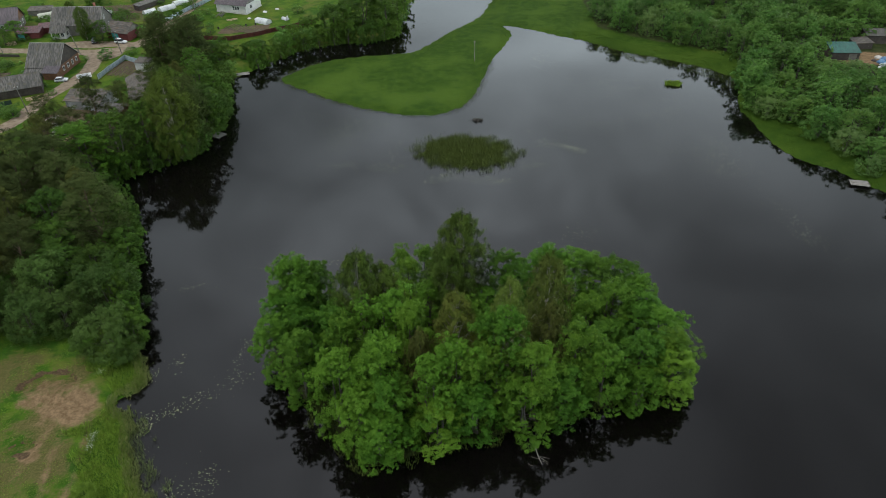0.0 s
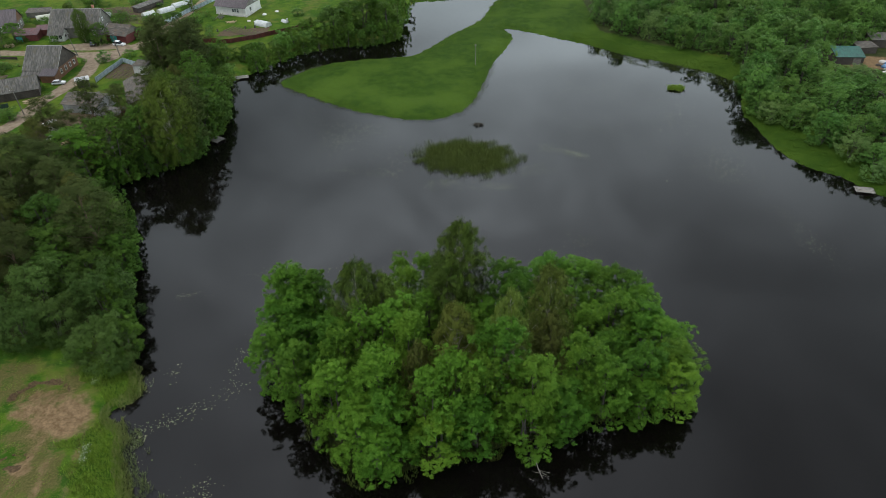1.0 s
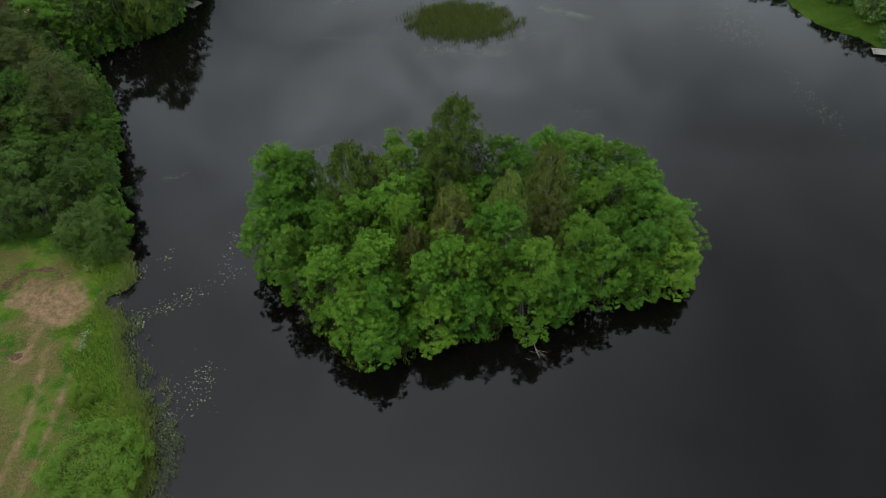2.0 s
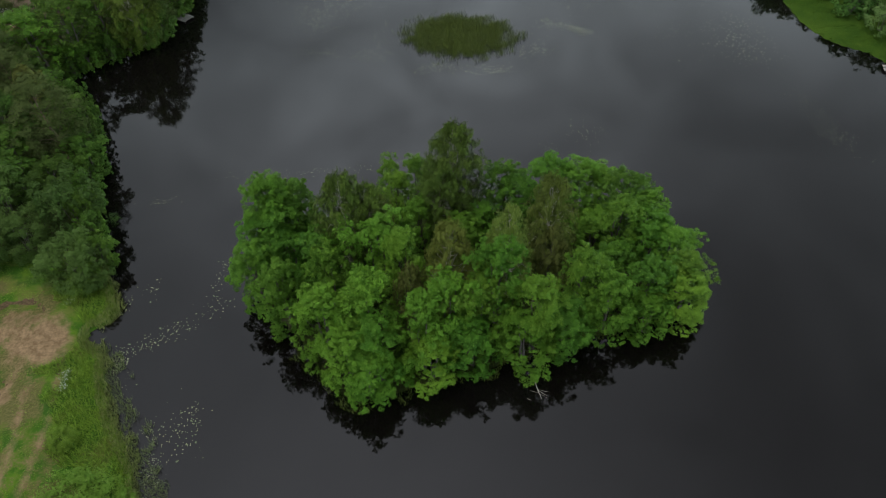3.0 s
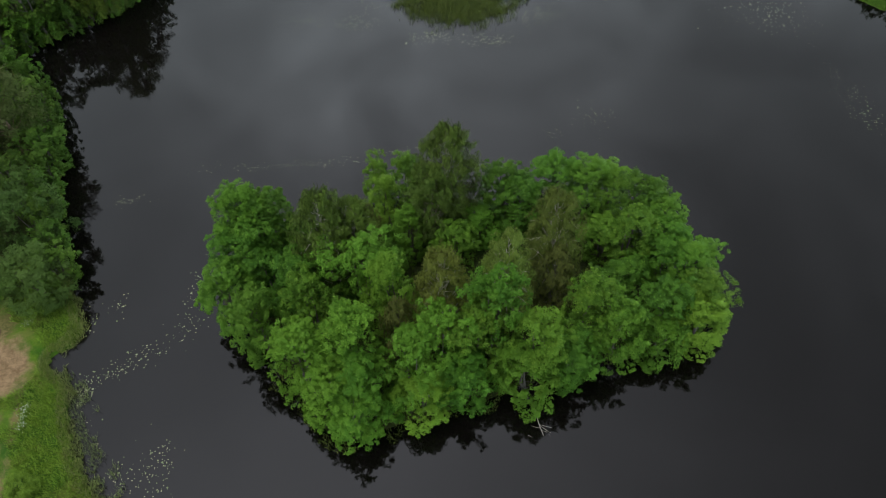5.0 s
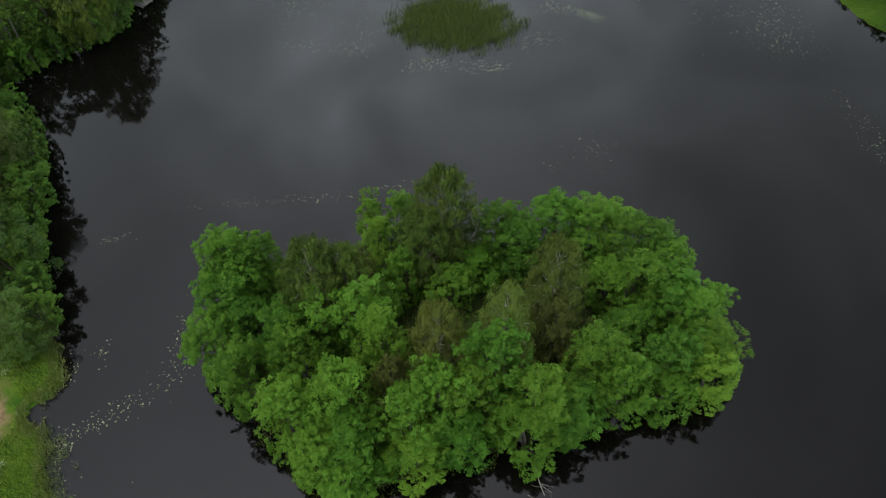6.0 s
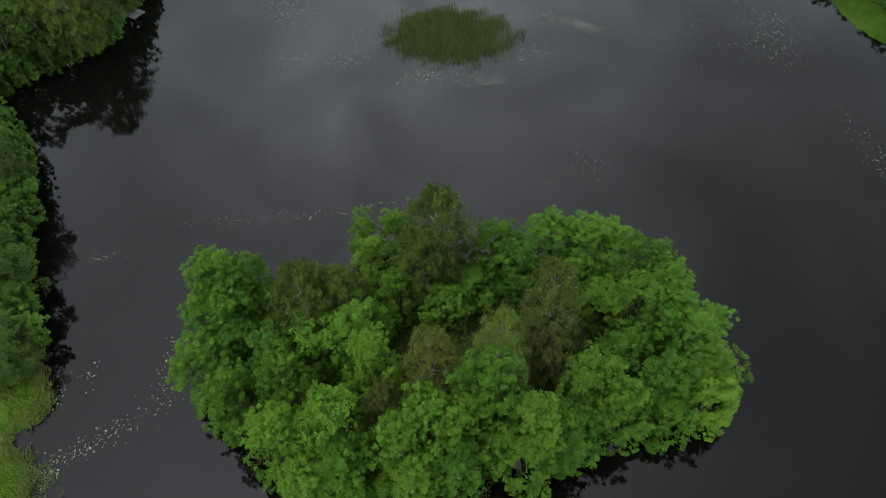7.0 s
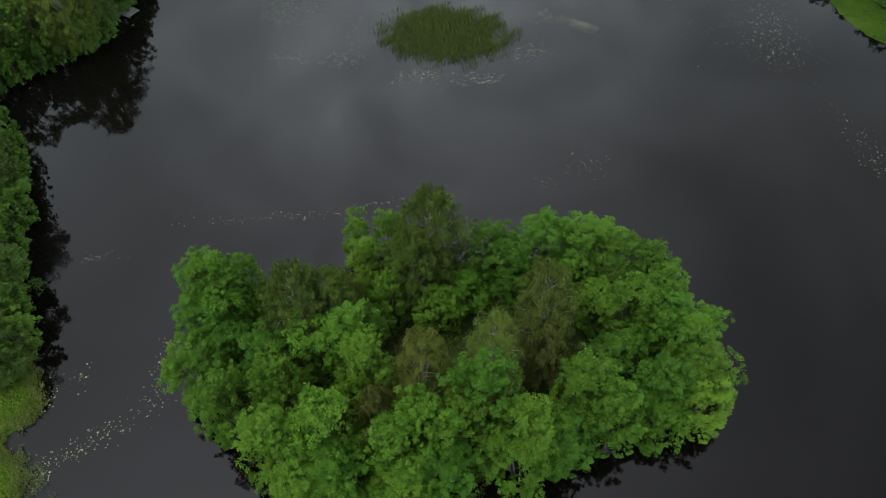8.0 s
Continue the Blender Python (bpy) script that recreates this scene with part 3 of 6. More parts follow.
def build_ground():
    xs, ys = grid_lines(-172, 172, 1.6, 2500, (-77, -53)), grid_lines(36, 312, 1.6, 2500, (64, 91))
    gx, gy = np.meshgrid(xs, ys)
    xy = np.column_stack((gx.ravel(), gy.ravel()))
    z = land(xy)
    nx, ny = len(xs), len(ys)
    i = (np.arange(ny - 1)[:, None] * nx + np.arange(nx - 1)[None, :]).ravel()
    faces = np.column_stack((i, i + 1, i + nx + 1, i + nx))
    me = bpy.data.meshes.new("ground")
    me.from_pydata(np.column_stack((xy, z)).tolist(), [], faces.tolist())
    me.materials.append(GROUND)
    me.polygons.foreach_set("use_smooth", np.ones(len(faces), bool))
    x, y = xy.T
    s = shore(xy)
    south = (x < -50) & (y < 100)
    zones = {
        "meadow": np.maximum(meadow_zone(xy), np.where((x > 50) & (y > 120), 1 - smooth(s, 12, 16), 0)),
        "mud": 1 - smooth(s, -0.6, 0.15),
        "track": np.maximum.reduce([
            1 - smooth(np.min([distance_to(r, xy, False) for r in ROADS], axis=0), 1.0, 4.2),
            1 - smooth(np.hypot((x + 123.5) / 8.0, (y - 247) / 7.0), 0.6, 1.1),
            1 - smooth(np.hypot((x + 131) / 17.0, (y - 257.5) / 4.5), 0.6, 1.1)]),
        "dry": np.where(south, smooth(s, 5.5, 10) * (1 - smooth(y, 90, 97)), 0) * (0.66 + 0.38 * waves(xy, 13, 21)),
        "sand": np.maximum.reduce([
            np.where(south, 1.0 - smooth(np.hypot((x + 64.6) / 6.6, (y - 80.4) / 6.6) + 0.13 * waves(xy, 4, 61), 0.35, 1.1), 0),
            np.where(south, 0.72 - 0.72 * smooth(np.hypot((x + 69.8) / 6.0, (y - 83.4) / 5.0) + 0.16 * waves(xy, 3, 64), 0.45, 1.1), 0),
            np.where(south, 0.78 - 0.78 * smooth(np.hypot((x + 66.4) / 2.6, (y - 70.0) / 1.9), 0.5, 1.1), 0),
            np.where(south, 0.62 * (1 - smooth(np.min([distance_to(r, xy, False) for r in PATHS], axis=0) + 0.3 * waves(xy, 5, 65), 0.1, 1.5)), 0),
            1 - smooth(np.hypot((x - 147.9) / 14, (y - 231.3) / 7), 0.6, 1.15)]),
        "scarp": np.where(south, np.maximum.reduce([(1 - smooth(np.abs(pit_zone(xy, q) - 0.93), 0.03, 0.08)) * pit_back(xy, q) for q in PITS] + [
            1 - smooth(np.hypot((x + 67.6) / 1.9, (y - 70.1) / 1.1) + 0.2 * waves(xy, 2.5, 62), 0.55, 1.0)]), 0),
        "soil": np.maximum.reduce([
            1 - smooth(np.maximum(np.abs(x + 108.8) / 6.0, np.abs(y - 233.4) / 7.0), 0.85, 1.1),
            1 - smooth(np.maximum(np.abs(x + 78.0) / 9.5, np.abs(y - 272.2 - 0.25 * (x + 78.0)) / 3.5), 0.85, 1.1),
            0.85 * (1 - smooth(np.hypot((x + 109) / 15, (y - 192) / 17) + 0.15 * waves(xy, 9, 63), 0.6, 1.15)),
            (1 - smooth(np.maximum(np.abs(x + 136.6) / 13, np.abs(y - 300.4) / 6.0), 0.8, 1.1)) * 0.8]),
        # where litter and painted tree shade darken the ground: island, western shore, thicket
        "litter_shade": np.where(inside(ISLAND, xy), 0.72, 0) + np.where((x < -62) & (y > 100) & (y < 200) & (s < 26), 0.75 * smooth(s, -0.5, 1.0), 0) + np.where((x > 60) & (y > 130), 0.8 * smooth(s, 12, 18), 0),
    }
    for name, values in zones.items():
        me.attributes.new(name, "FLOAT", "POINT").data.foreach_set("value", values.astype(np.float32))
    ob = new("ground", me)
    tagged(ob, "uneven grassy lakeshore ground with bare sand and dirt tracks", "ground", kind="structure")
    side = 420.0
    water = link_mesh("water", [(-side, -220, 0), (side, -220, 0), (side, 470, 0), (-side, 470, 0)], [(0, 1, 2, 3)], WATER)
    tagged(water, "dark peaty lake water, almost still, mirroring the clouds", "water", kind="structure")


build_ground()


# ---- trees ----
def leaves_on(rng, tufts, per, size, hang=0.0, narrow=0.62, fill=0.10):
    """Single leaves over small tufts. tufts: rows of x, y, z, radius, flatness and the way outwards."""
    r = tufts[:, 3]
    counts = np.maximum(4, per * np.clip((r / r.mean()) ** 2, 0.4, 2.2)).astype(int)
    who = np.repeat(np.arange(len(tufts)), counts)
    n = len(who)
    c, rad, flat, out = tufts[who, :3], r[who], tufts[who, 4], tufts[who, 5:8]
    up = np.array((0.0, 0.0, 1.0))
    d = unit(rng.normal(size=(n, 3)) + 0.75 * out + 0.35 * up)
    depth = np.where(rng.random(n) < fill, rng.uniform(-0.6, 0.6, n), np.clip(rng.normal(0.88, 0.22, n), 0.3, 1.5))
    p = c + d * (rad * depth)[:, None] * np.column_stack((np.ones(n), np.ones(n), flat))
    nor = unit(0.7 * d + 0.55 * up + 0.62 * rng.normal(size=(n, 3)))
    t = unit(np.cross(nor, rng.normal(size=(n, 3))))
    if hang:
        t = unit(t * (1 - hang) - up * hang + 0.3 * d)
    b = unit(np.cross(nor, t))
    soft = unit(0.48 * d + 0.58 * out + 0.16 * up + 0.36 * nor)
    b = b * np.where(np.sum(soft * np.cross(t, b), axis=1) < 0, -1.0, 1.0)[:, None]
    s = size * rng.uniform(0.65, 1.4, n)[:, None]
    return np.stack((p + t * s * 0.7, p - t * s * 0.48 + b * s * narrow * 0.6, p - t * s * 0.42 - b * s * narrow * 0.6), axis=1), soft


def limb(rng, start, end, r0, r1, sag=0.1, sides=5):
    a, b = np.array(start, float), np.array(end, float)
    pts, rad = [], []
    side = rng.normal(size=3) * np.linalg.norm(b - a) * 0.07
    for u in (0.0, 0.3, 0.65, 1.0):
        pts.append(a + (b - a) * u + math.sin(math.pi * u) * (side + np.array((0, 0, -sag * np.linalg.norm(b - a)))))
        rad.append(r0 + (r1 - r0) * u)
    return tube(pts, rad, sides)


def tree_round(rng, h, R, lobes_n, low=0.08, top=0.55, stems=2, clump=0.42):
    """Broad crown of many clumps on several stems."""
    rows = []
    lean = [rng.uniform(-0.25, 0.25, 2) * R for _ in range(stems)]
    for k in range(lobes_n):
        u = (k + rng.uniform(0.2, 0.8)) / lobes_n
        u = u ** 0.85
        z = h * (low + (1 - low) * u * 0.95)
        prof = math.sin(math.pi * min(0.97, 0.27 + 0.61 * u)) ** top
        a = k * 2.39996 + rng.uniform(-0.5, 0.5)
        o = lean[k % stems] * u * 1.4
        rr = R * prof * (rng.uniform(0.56, 0.90) if clump < 0.3 else rng.uniform(0.42, 0.66))
        size = R * clump * rng.uniform(0.75, 1.25)
        if clump < 0.3 and rng.random() < 0.28:
            rr, size = R * prof * rng.uniform(0.86, 1.06), R * clump * rng.uniform(0.4, 0.65)
        rows.append((o[0] + rr * math.cos(a), o[1] + rr * math.sin(a), z, size, rng.uniform(0.8, 1.3)))
    for k in range(8 if clump < 0.3 else 5):
        a = k * 2.39996 + rng.uniform(-0.4, 0.4)
        rr, size = R * rng.uniform(0.50, 0.68), R * clump * rng.uniform(0.75, 1.0)
        rows.append((rr * math.cos(a), rr * math.sin(a), max(low * h * 0.6, 0.62 * size), size, 0.85))
    for k in range(stems):
        rows.append((lean[k][0] * 1.3, lean[k][1] * 1.3, h * (0.97 - 0.05 * k) - R * clump * 0.5, R * clump * 1.05, 0.9))
    return np.array(rows), lean


def tree_pine(rng, h, R, lobes_n, low=0.16):
    """Open crown of flat plates of needles round one trunk."""
    rows = []
    for k in range(lobes_n):
        u = (k + rng.uniform(0.1, 0.9)) / lobes_n
        z = h * (low + (0.97 - low) * u)
        prof = min(1.0, 0.45 + 2.0 * u) * (1 - u ** 3.2) ** 0.7
        a = k * 2.39996 + rng.uniform(-0.7, 0.7)
        rr = R * prof * rng.uniform(0.3, 0.88)
        rows.append((rr * math.cos(a), rr * math.sin(a), z, R * 0.33 * rng.uniform(0.7, 1.3), rng.uniform(0.5, 0.75)))
    rows.append((0, 0, h * 0.96, R * 0.25, 0.9))
    return np.array(rows), [np.zeros(2)]


def outward(lobes, rise=0.5):
    """Adds to each clump the way that leads out of the crown."""
    mid = lobes[:, 2].mean()
    return np.column_stack((lobes, unit(np.column_stack((lobes[:, 0], lobes[:, 1], rise * (lobes[:, 2] - mid) + 0.5 * lobes[:, 3])))))


def sprays(rng, lobes, n, ratio, stretch):
    """Smaller leafy clumps over the outer side of each larger one."""
    who = np.repeat(np.arange(len(lobes)), n)
    m = len(who)
    c, r, flat, out = lobes[who, :3], lobes[who, 3], lobes[who, 4], lobes[who, 5:8]
    d = unit(unit(rng.normal(size=(m, 3))) * 1.05 + 0.62 * out + np.array((0, 0, 0.22)))
    p = c + d * (r * rng.uniform(0.74, 1.14, m))[:, None] * np.column_stack((np.ones(m), np.ones(m), flat))
    way = unit(d + 0.45 * out + np.array((0, 0, 0.3)))
    return np.column_stack((p, r * ratio * rng.uniform(0.62, 1.38, m), stretch * rng.uniform(0.8, 1.25, m), way))


def plumes(rng, h, R, n, point, low=0.10):
    """The arching limbs of a birch, each with the twigs that hang from it: limb curves, and tufts for its leaves."""
    limbs, rows = [], []
    for k in range(n):
        u = (k + rng.uniform(0.1, 0.9)) / n
        a = k * 2.39996 + rng.uniform(-0.6, 0.6)
        prof = min(1.0, 0.62 + 1.1 * u) * (1 - u ** (0.9 + 1.3 * point)) ** 0.66 + 0.07
        reach = R * prof * rng.uniform(0.60, 1.0)
        z1 = h * (low + (0.955 - low) * u)
        z0 = max(0.05 * h, z1 - reach * rng.uniform(0.55, 1.1))
        way = np.array((math.cos(a), math.sin(a), 0.0))
        foot, knee = np.array((0, 0, z0)), way * reach * 0.62 + np.array((0, 0, z1 + 0.06 * reach))
        tip = way * reach + np.array((0, 0, z1 - 0.02 * h))
        limbs.append((foot, knee, tip, u))
        for j in range(5):
            w = 0.35 + 0.65 * (j + rng.random()) / 5
            on = foot * (1 - w) ** 2 + knee * 2 * w * (1 - w) + tip * w * w
            side = np.array((-way[1], way[0], 0)) * rng.normal() * reach * 0.20 * w
            q = on + side + np.array((0, 0, 0.05 * R))
            drop = rng.uniform(0.5, 1.5) * (0.35 + 0.75 * w) * R * 0.26
            out = unit(way * 0.55 + np.array((0, 0, 0.8)) + side * 0.25)
            for i in range(3):
                f = i / 2
                v = q + way * 0.10 * R * f * (1 - f) - np.array((0, 0, drop * f)) + rng.normal(size=3) * 0.035 * R
                rows.append((*v, R * (0.105 - 0.035 * f), 1.7, *unit(out + way * 0.5 * f)))
    rows.append((0, 0, h * 0.965, R * 0.16, 2.2, 0, 0, 1))
    rows.append((0, 0, h * 0.93, R * 0.20, 2.0, 0, 0, 1))
    return limbs, np.array(rows)


# kind: shape, height, radius, clumps, leaves in a tuft, leaf size, hang, narrowness, leaf stuff, bark
KINDS = {
    "alder": ("round", 15, 4.2, 16, 29, 0.198, 0.0, 0.62, ALDER, BARK),
    "lime": ("round", 14, 4.2, 16, 29, 0.198, 0.1, 0.60, LIME, BARK),
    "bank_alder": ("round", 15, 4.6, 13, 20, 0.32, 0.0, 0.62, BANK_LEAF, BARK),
    "birch": ("birch", 22, 4.6, 78, 25, 0.32, 0.85, 0.23, BIRCH, BIRCH_BARK),
    "light_birch": ("birch", 22, 4.6, 64, 24, 0.31, 0.8, 0.26, BIRCH_LIGHT, BIRCH_BARK),
    "dark_birch": ("birch", 23, 4.6, 96, 26, 0.32, 0.85, 0.25, BIRCH_DARK, BIRCH_BARK),
    "dull": ("birch", 15, 3.8, 52, 18, 0.31, 0.8, 0.26, BROWN, BARK),
    "pine": ("pine", 17, 4.6, 54, 40, 0.38, 0.0, 0.24, PINE, PINE_BARK),
    "willow": ("bush", 8, 4.8, 42, 34, 0.27, 0.2, 0.42, WILLOW, BARK),
    "shrub": ("bush", 4, 4.8, 84, 34, 0.15, 0.0, 0.6, SHRUB, BARK),
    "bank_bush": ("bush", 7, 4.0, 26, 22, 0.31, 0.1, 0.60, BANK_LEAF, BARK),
    "scrub": ("bush", 8, 4.4, 26, 14, 0.41, 0.15, 0.50, SCRUB, BARK),
    "sallow": ("bush", 7, 4.4, 26, 14, 0.39, 0.15, 0.42, SALLOW, BARK),
    "grove": ("round", 11, 4.4, 13, 11, 0.44, 0.1, 0.52, SCRUB, BARK),
}
# how each kind's clumps break up: number on a larger clump, share of its size, how drawn out
SPRAYS = {
    "alder": ((7, 0.48, 0.92), (5, 0.44, 0.80)), "lime": ((7, 0.48, 0.95), (5, 0.44, 0.85)), "bank_alder": ((7, 0.48, 0.90), (3, 0.50, 0.80)), "grove": ((6, 0.5, 0.95), (3, 0.5, 0.85)),
    "pine": ((5, 0.46, 0.7),), "willow": ((6, 0.46, 1.0),), "shrub": ((6, 0.46, 0.9),), "bank_bush": ((5, 0.48, 0.9),), "scrub": ((5, 0.48, 0.95),), "sallow": ((5, 0.48, 1.0),),
}
LABELS = {
    "alder": ("alder_tree", "bushy green alder with foliage down to the waterside ground"),
    "lime": ("bird_cherry_tree", "bright light-green leafy tree with a rounded crown"),
    "bank_alder": ("alder_tree", "green alder with a full rounded crown on the lake bank"),
    "birch": ("birch_tree", "olive-green birch with pale limbs and hanging twigs"),
    "light_birch": ("birch_tree", "light olive-green birch with pale limbs showing through its crown"),
    "dark_birch": ("birch_tree", "tall dark-green birch with a dense upright crown"),
    "dull": ("dull_birch_tree", "brownish dull-leaved birch among greener trees"),
    "pine": ("pine_tree", "dark pine with an open crown and reddish trunk"),
    "willow": ("willow_bush", "broad grey-green willow bush on the lake shore"),
    "shrub": ("shrub", "dense light-green shrub on the grassy bank"),
    "bank_bush": ("alder_bush", "low green alder bush hanging over the water"),
    "scrub": ("scrub_bush", "low green scrub bush of the lakeside thicket"),
    "sallow": ("sallow_bush", "pale grey-green sallow bush of the lakeside thicket"),
    "grove": ("grove_tree", "medium green leafy tree in the lakeside wood"),
}
TEMPLATES = {}


def build_tree(kind, variant):
    shape, h, R, lobes_n, per, size, hang, narrow, leaf, bark = KINDS[kind]
    rng = np.random.default_rng(1000 + 37 * variant + 7 * len(kind) + ord(kind[0]) + 13 * ord(kind[-1]))
    name, label = LABELS[kind]
    root = thing(name, Matrix(), label, name.split("_")[-1] if "tree" in name else "bush")
    base = h * {"bush": 0.014, "birch": 0.011}.get(shape, 0.016)
    pieces = []
    if shape == "birch":
        limbs, tufts = plumes(rng, h, R, lobes_n, 3.4 if kind == "dark_birch" else 1.5)
        pts = [np.array((*(rng.normal(size=2) * 0.006 * h), z * h)) for z in (-0.03, 0.12, 0.3, 0.5, 0.75, 0.95)]
        pieces.append(tube(pts, [base * f for f in (1.3, 1.0, 0.85, 0.65, 0.38, 0.1)], 7))
        for k, (foot, knee, tip, u) in enumerate(limbs):
            thick = base * (0.42 - 0.26 * u) * {"light_birch": 1.9, "birch": 1.2}.get(kind, 0.7)
            pieces.append(tube([foot, foot * 0.4 + knee * 0.6 - np.array((0, 0, 0.03 * h)), knee, knee * 0.4 + tip * 0.6], (thick, thick * 0.8, thick * 0.55, thick * 0.2), 4))
    else:
        if shape == "round":
            lobes, stems = tree_round(rng, h, R, lobes_n, top=0.78, stems=2 + variant % 2, clump=0.40)
        elif shape == "bush":
            lobes, stems = tree_round(rng, h, R, lobes_n, low=0.10, top=0.55, stems=4, clump=0.25)
        else:
            lobes, stems = tree_pine(rng, h, R, lobes_n)
        # bring the crown to its set height and radius
        top = (lobes[:, 2] + lobes[:, 3] * lobes[:, 4]).max()
        wide = np.quantile(np.hypot(lobes[:, 0], lobes[:, 1]) + lobes[:, 3], 0.93)
        lobes[:, 2] *= h / top
        lobes[:, :2] *= R / wide
        stems = [q * R / wide for q in stems]
        spine = []
        for k, s in enumerate(stems):
            foot = np.array((s[0] * 0.25, s[1] * 0.25, -0.4))
            head = np.array((s[0] * 1.3, s[1] * 1.3, h * (0.90 if shape != "bush" else 0.7)))
            pts = [foot + (head - foot) * u + np.append(rng.normal(size=2) * 0.012 * h * math.sin(3.1 * u), 0) for u in (0, 0.12, 0.3, 0.5, 0.75, 1)]
            pieces.append(tube(pts, [base * f for f in (1.35, 1.0, 0.82, 0.6, 0.35, 0.1)], 7))
            spine.append((foot, head))
        for k in range(0, len(lobes), {"pine": 2, "bush": 4}.get(shape, 1)):
            x, y, z, r, f = lobes[k]
            foot, head = spine[k % len(spine)]
            u = np.clip((z - 0.16 * h - foot[2]) / (head[2] - foot[2]), 0.1, 0.95)
            pieces.append(limb(rng, foot + (head - foot) * u, (x, y, z + 0.2 * r), base * (0.27 - 0.17 * u), base * 0.05, 0.04, 4))
        tufts = outward(lobes)
        for rule in SPRAYS[kind]:
            tufts = sprays(rng, tufts, *rule)
        tufts = tufts[tufts[:, 2] > 0.25]
    link_mesh("trunk", *join(pieces), bark, root)
    leaves_mesh("crown", *leaves_on(rng, tufts, per, size, hang, narrow), leaf, root)
    return root


def plant(kind, variant, x, y, h, r, turn=None, group="", z=None, label="", lean=(0, 0)):
    _, h0, r0 = KINDS[kind][:3]
    turn = (x * 37 + y * 91) % 360 if turn is None else turn
    z = ground_z(x, y) if z is None else z
    m = pose(x, y, z, lean[0], lean[1], turn) @ Matrix.Diagonal((r / r0, r / r0, h / h0, 1))
    key = (kind, variant)
    if key not in TEMPLATES:
        ob = build_tree(kind, variant)
        ob.matrix_basis = m
        TEMPLATES[key] = ob
    else:
        src = TEMPLATES[key]
        ob = copy_thing(src, m @ Matrix.Diagonal([1 / s for s in src.scale] + [1]))
    return tagged(ob, label, group=group)


ISLE = "trees of the small island"
# kind, x, y, height, crown radius
ISLAND_TREES = [
    ("alder", -26.4, 99.5, 18.6, 5.0), ("alder", -24.2, 98.6, 17.4, 4.6), ("alder", -28.6, 99.6, 16.6, 4.4), ("alder", -26.0, 96.6, 15.5, 4.8), ("alder", -27.6, 96, 12.5, 5.0), ("dark_birch", -14.8, 93.2, 24.2, 5.4), ("dark_birch", -11.2, 95.4, 20.0, 4.6), ("alder", -29, 88, 13, 4.6), ("alder", -24.3, 83.5, 15, 4.6),
    ("alder", -19, 88, 16, 4.4), ("lime", -16.5, 84.5, 16.5, 4.2), ("lime", -9.5, 88, 18.5, 5.2), ("lime", -5.2, 85.3, 18.8, 4.2), ("alder", -17.5, 76.2, 17, 4.4),
    ("lime", -10, 76.8, 18, 4.8), ("alder", -14, 72.2, 13.3, 4.2), ("alder", -9, 71.8, 14.5, 4.4), ("lime", -10.5, 69.6, 10.5, 4.2), ("lime", -4.0, 111.6, 12.0, 3.1),
    ("lime", -9, 110.5, 12.0, 2.8), ("dark_birch", 2.9, 105.5, 24.0, 5.6), ("birch", 1.6, 84.0, 22.8, 5.6), ("dull", -4, 79, 19.3, 3.6), ("light_birch", 10.4, 85.6, 24.2, 4.9),
]
ISLAND_TREES += [
    ("alder", 12.5, 107.5, 12.8, 4.4), ("alder", 14.2, 104.2, 11.6, 4.4), ("alder", 8.0, 103.0, 7.0, 3.8), ("alder", 20, 109, 12.8, 5.0), ("birch", 17.8, 93.2, 23.2, 5.7), ("dull", 17.7, 88.3, 16.3, 4.4), ("alder", 24.5, 106, 13.4, 4.8), ("alder", 28.6, 106.6, 11.6, 4.4),
    ("alder", 30.8, 101.8, 14.6, 4.9), ("alder", 34.6, 98.4, 13.4, 4.8), ("alder", 29.5, 95.5, 14.4, 4.4), ("alder", 35.6, 93.6, 12.8, 4.8), ("lime", 37.4, 90.2, 12.4, 4.0),
    ("lime", 38.6, 83, 10.4, 4.6), ("lime", 38.6, 86.4, 11.2, 4.4), ("alder", 32.5, 84.2, 12.4, 4.4), ("lime", 21.3, 83.2, 16, 4.6), ("lime", 26, 80.6, 13.6, 4.2),
    ("alder", 14.2, 77.4, 18, 4.6), ("alder", 8.8, 79.8, 21, 4.6), ("alder", 13, 75.2, 11, 4.4), ("lime", 1.2, 77.5, 17.4, 4.8), ("alder", -2.6, 74.2, 17, 4.5),
]
ISLAND_TREES += [
    ("alder", 4.8, 74.8, 11, 4.4), ("alder", 19, 77.9, 11.4, 4.4), ("alder", 27, 98, 8.5, 4.0), ("lime", -1.5, 72.4, 9.6, 4.2), ("lime", 6, 78.2, 16.4, 4.2),
    ("alder", 27, 88, 10.5, 4.2), ("alder", 3.5, 98, 9, 3.8), ("alder", -20, 98, 9.5, 4.2), ("dull", -10, 99.5, 13.4, 3.2), ("lime", -6.8, 104.6, 12.8, 3.2), ("lime", -3.2, 100.0, 11.0, 3.2), ("alder", 32.5, 80, 8.5, 3.6), ("lime", 41.2, 94.6, 8.6, 3.3),
    ("alder", -7, 97, 6.5, 3.4), ("dark_birch", 0.4, 102.5, 18.0, 5.0), ("alder", -24, 92, 12, 4.4),
]
for _i, (_k, _x, _y, _h, _r) in enumerate(ISLAND_TREES):
    plant(_k, _i % 4 if _k in ("alder", "lime") else _i % 3, _x, _y, _h * 0.955, _r * (0.91 if _k in ("alder", "lime") else 1.0), group=ISLE)

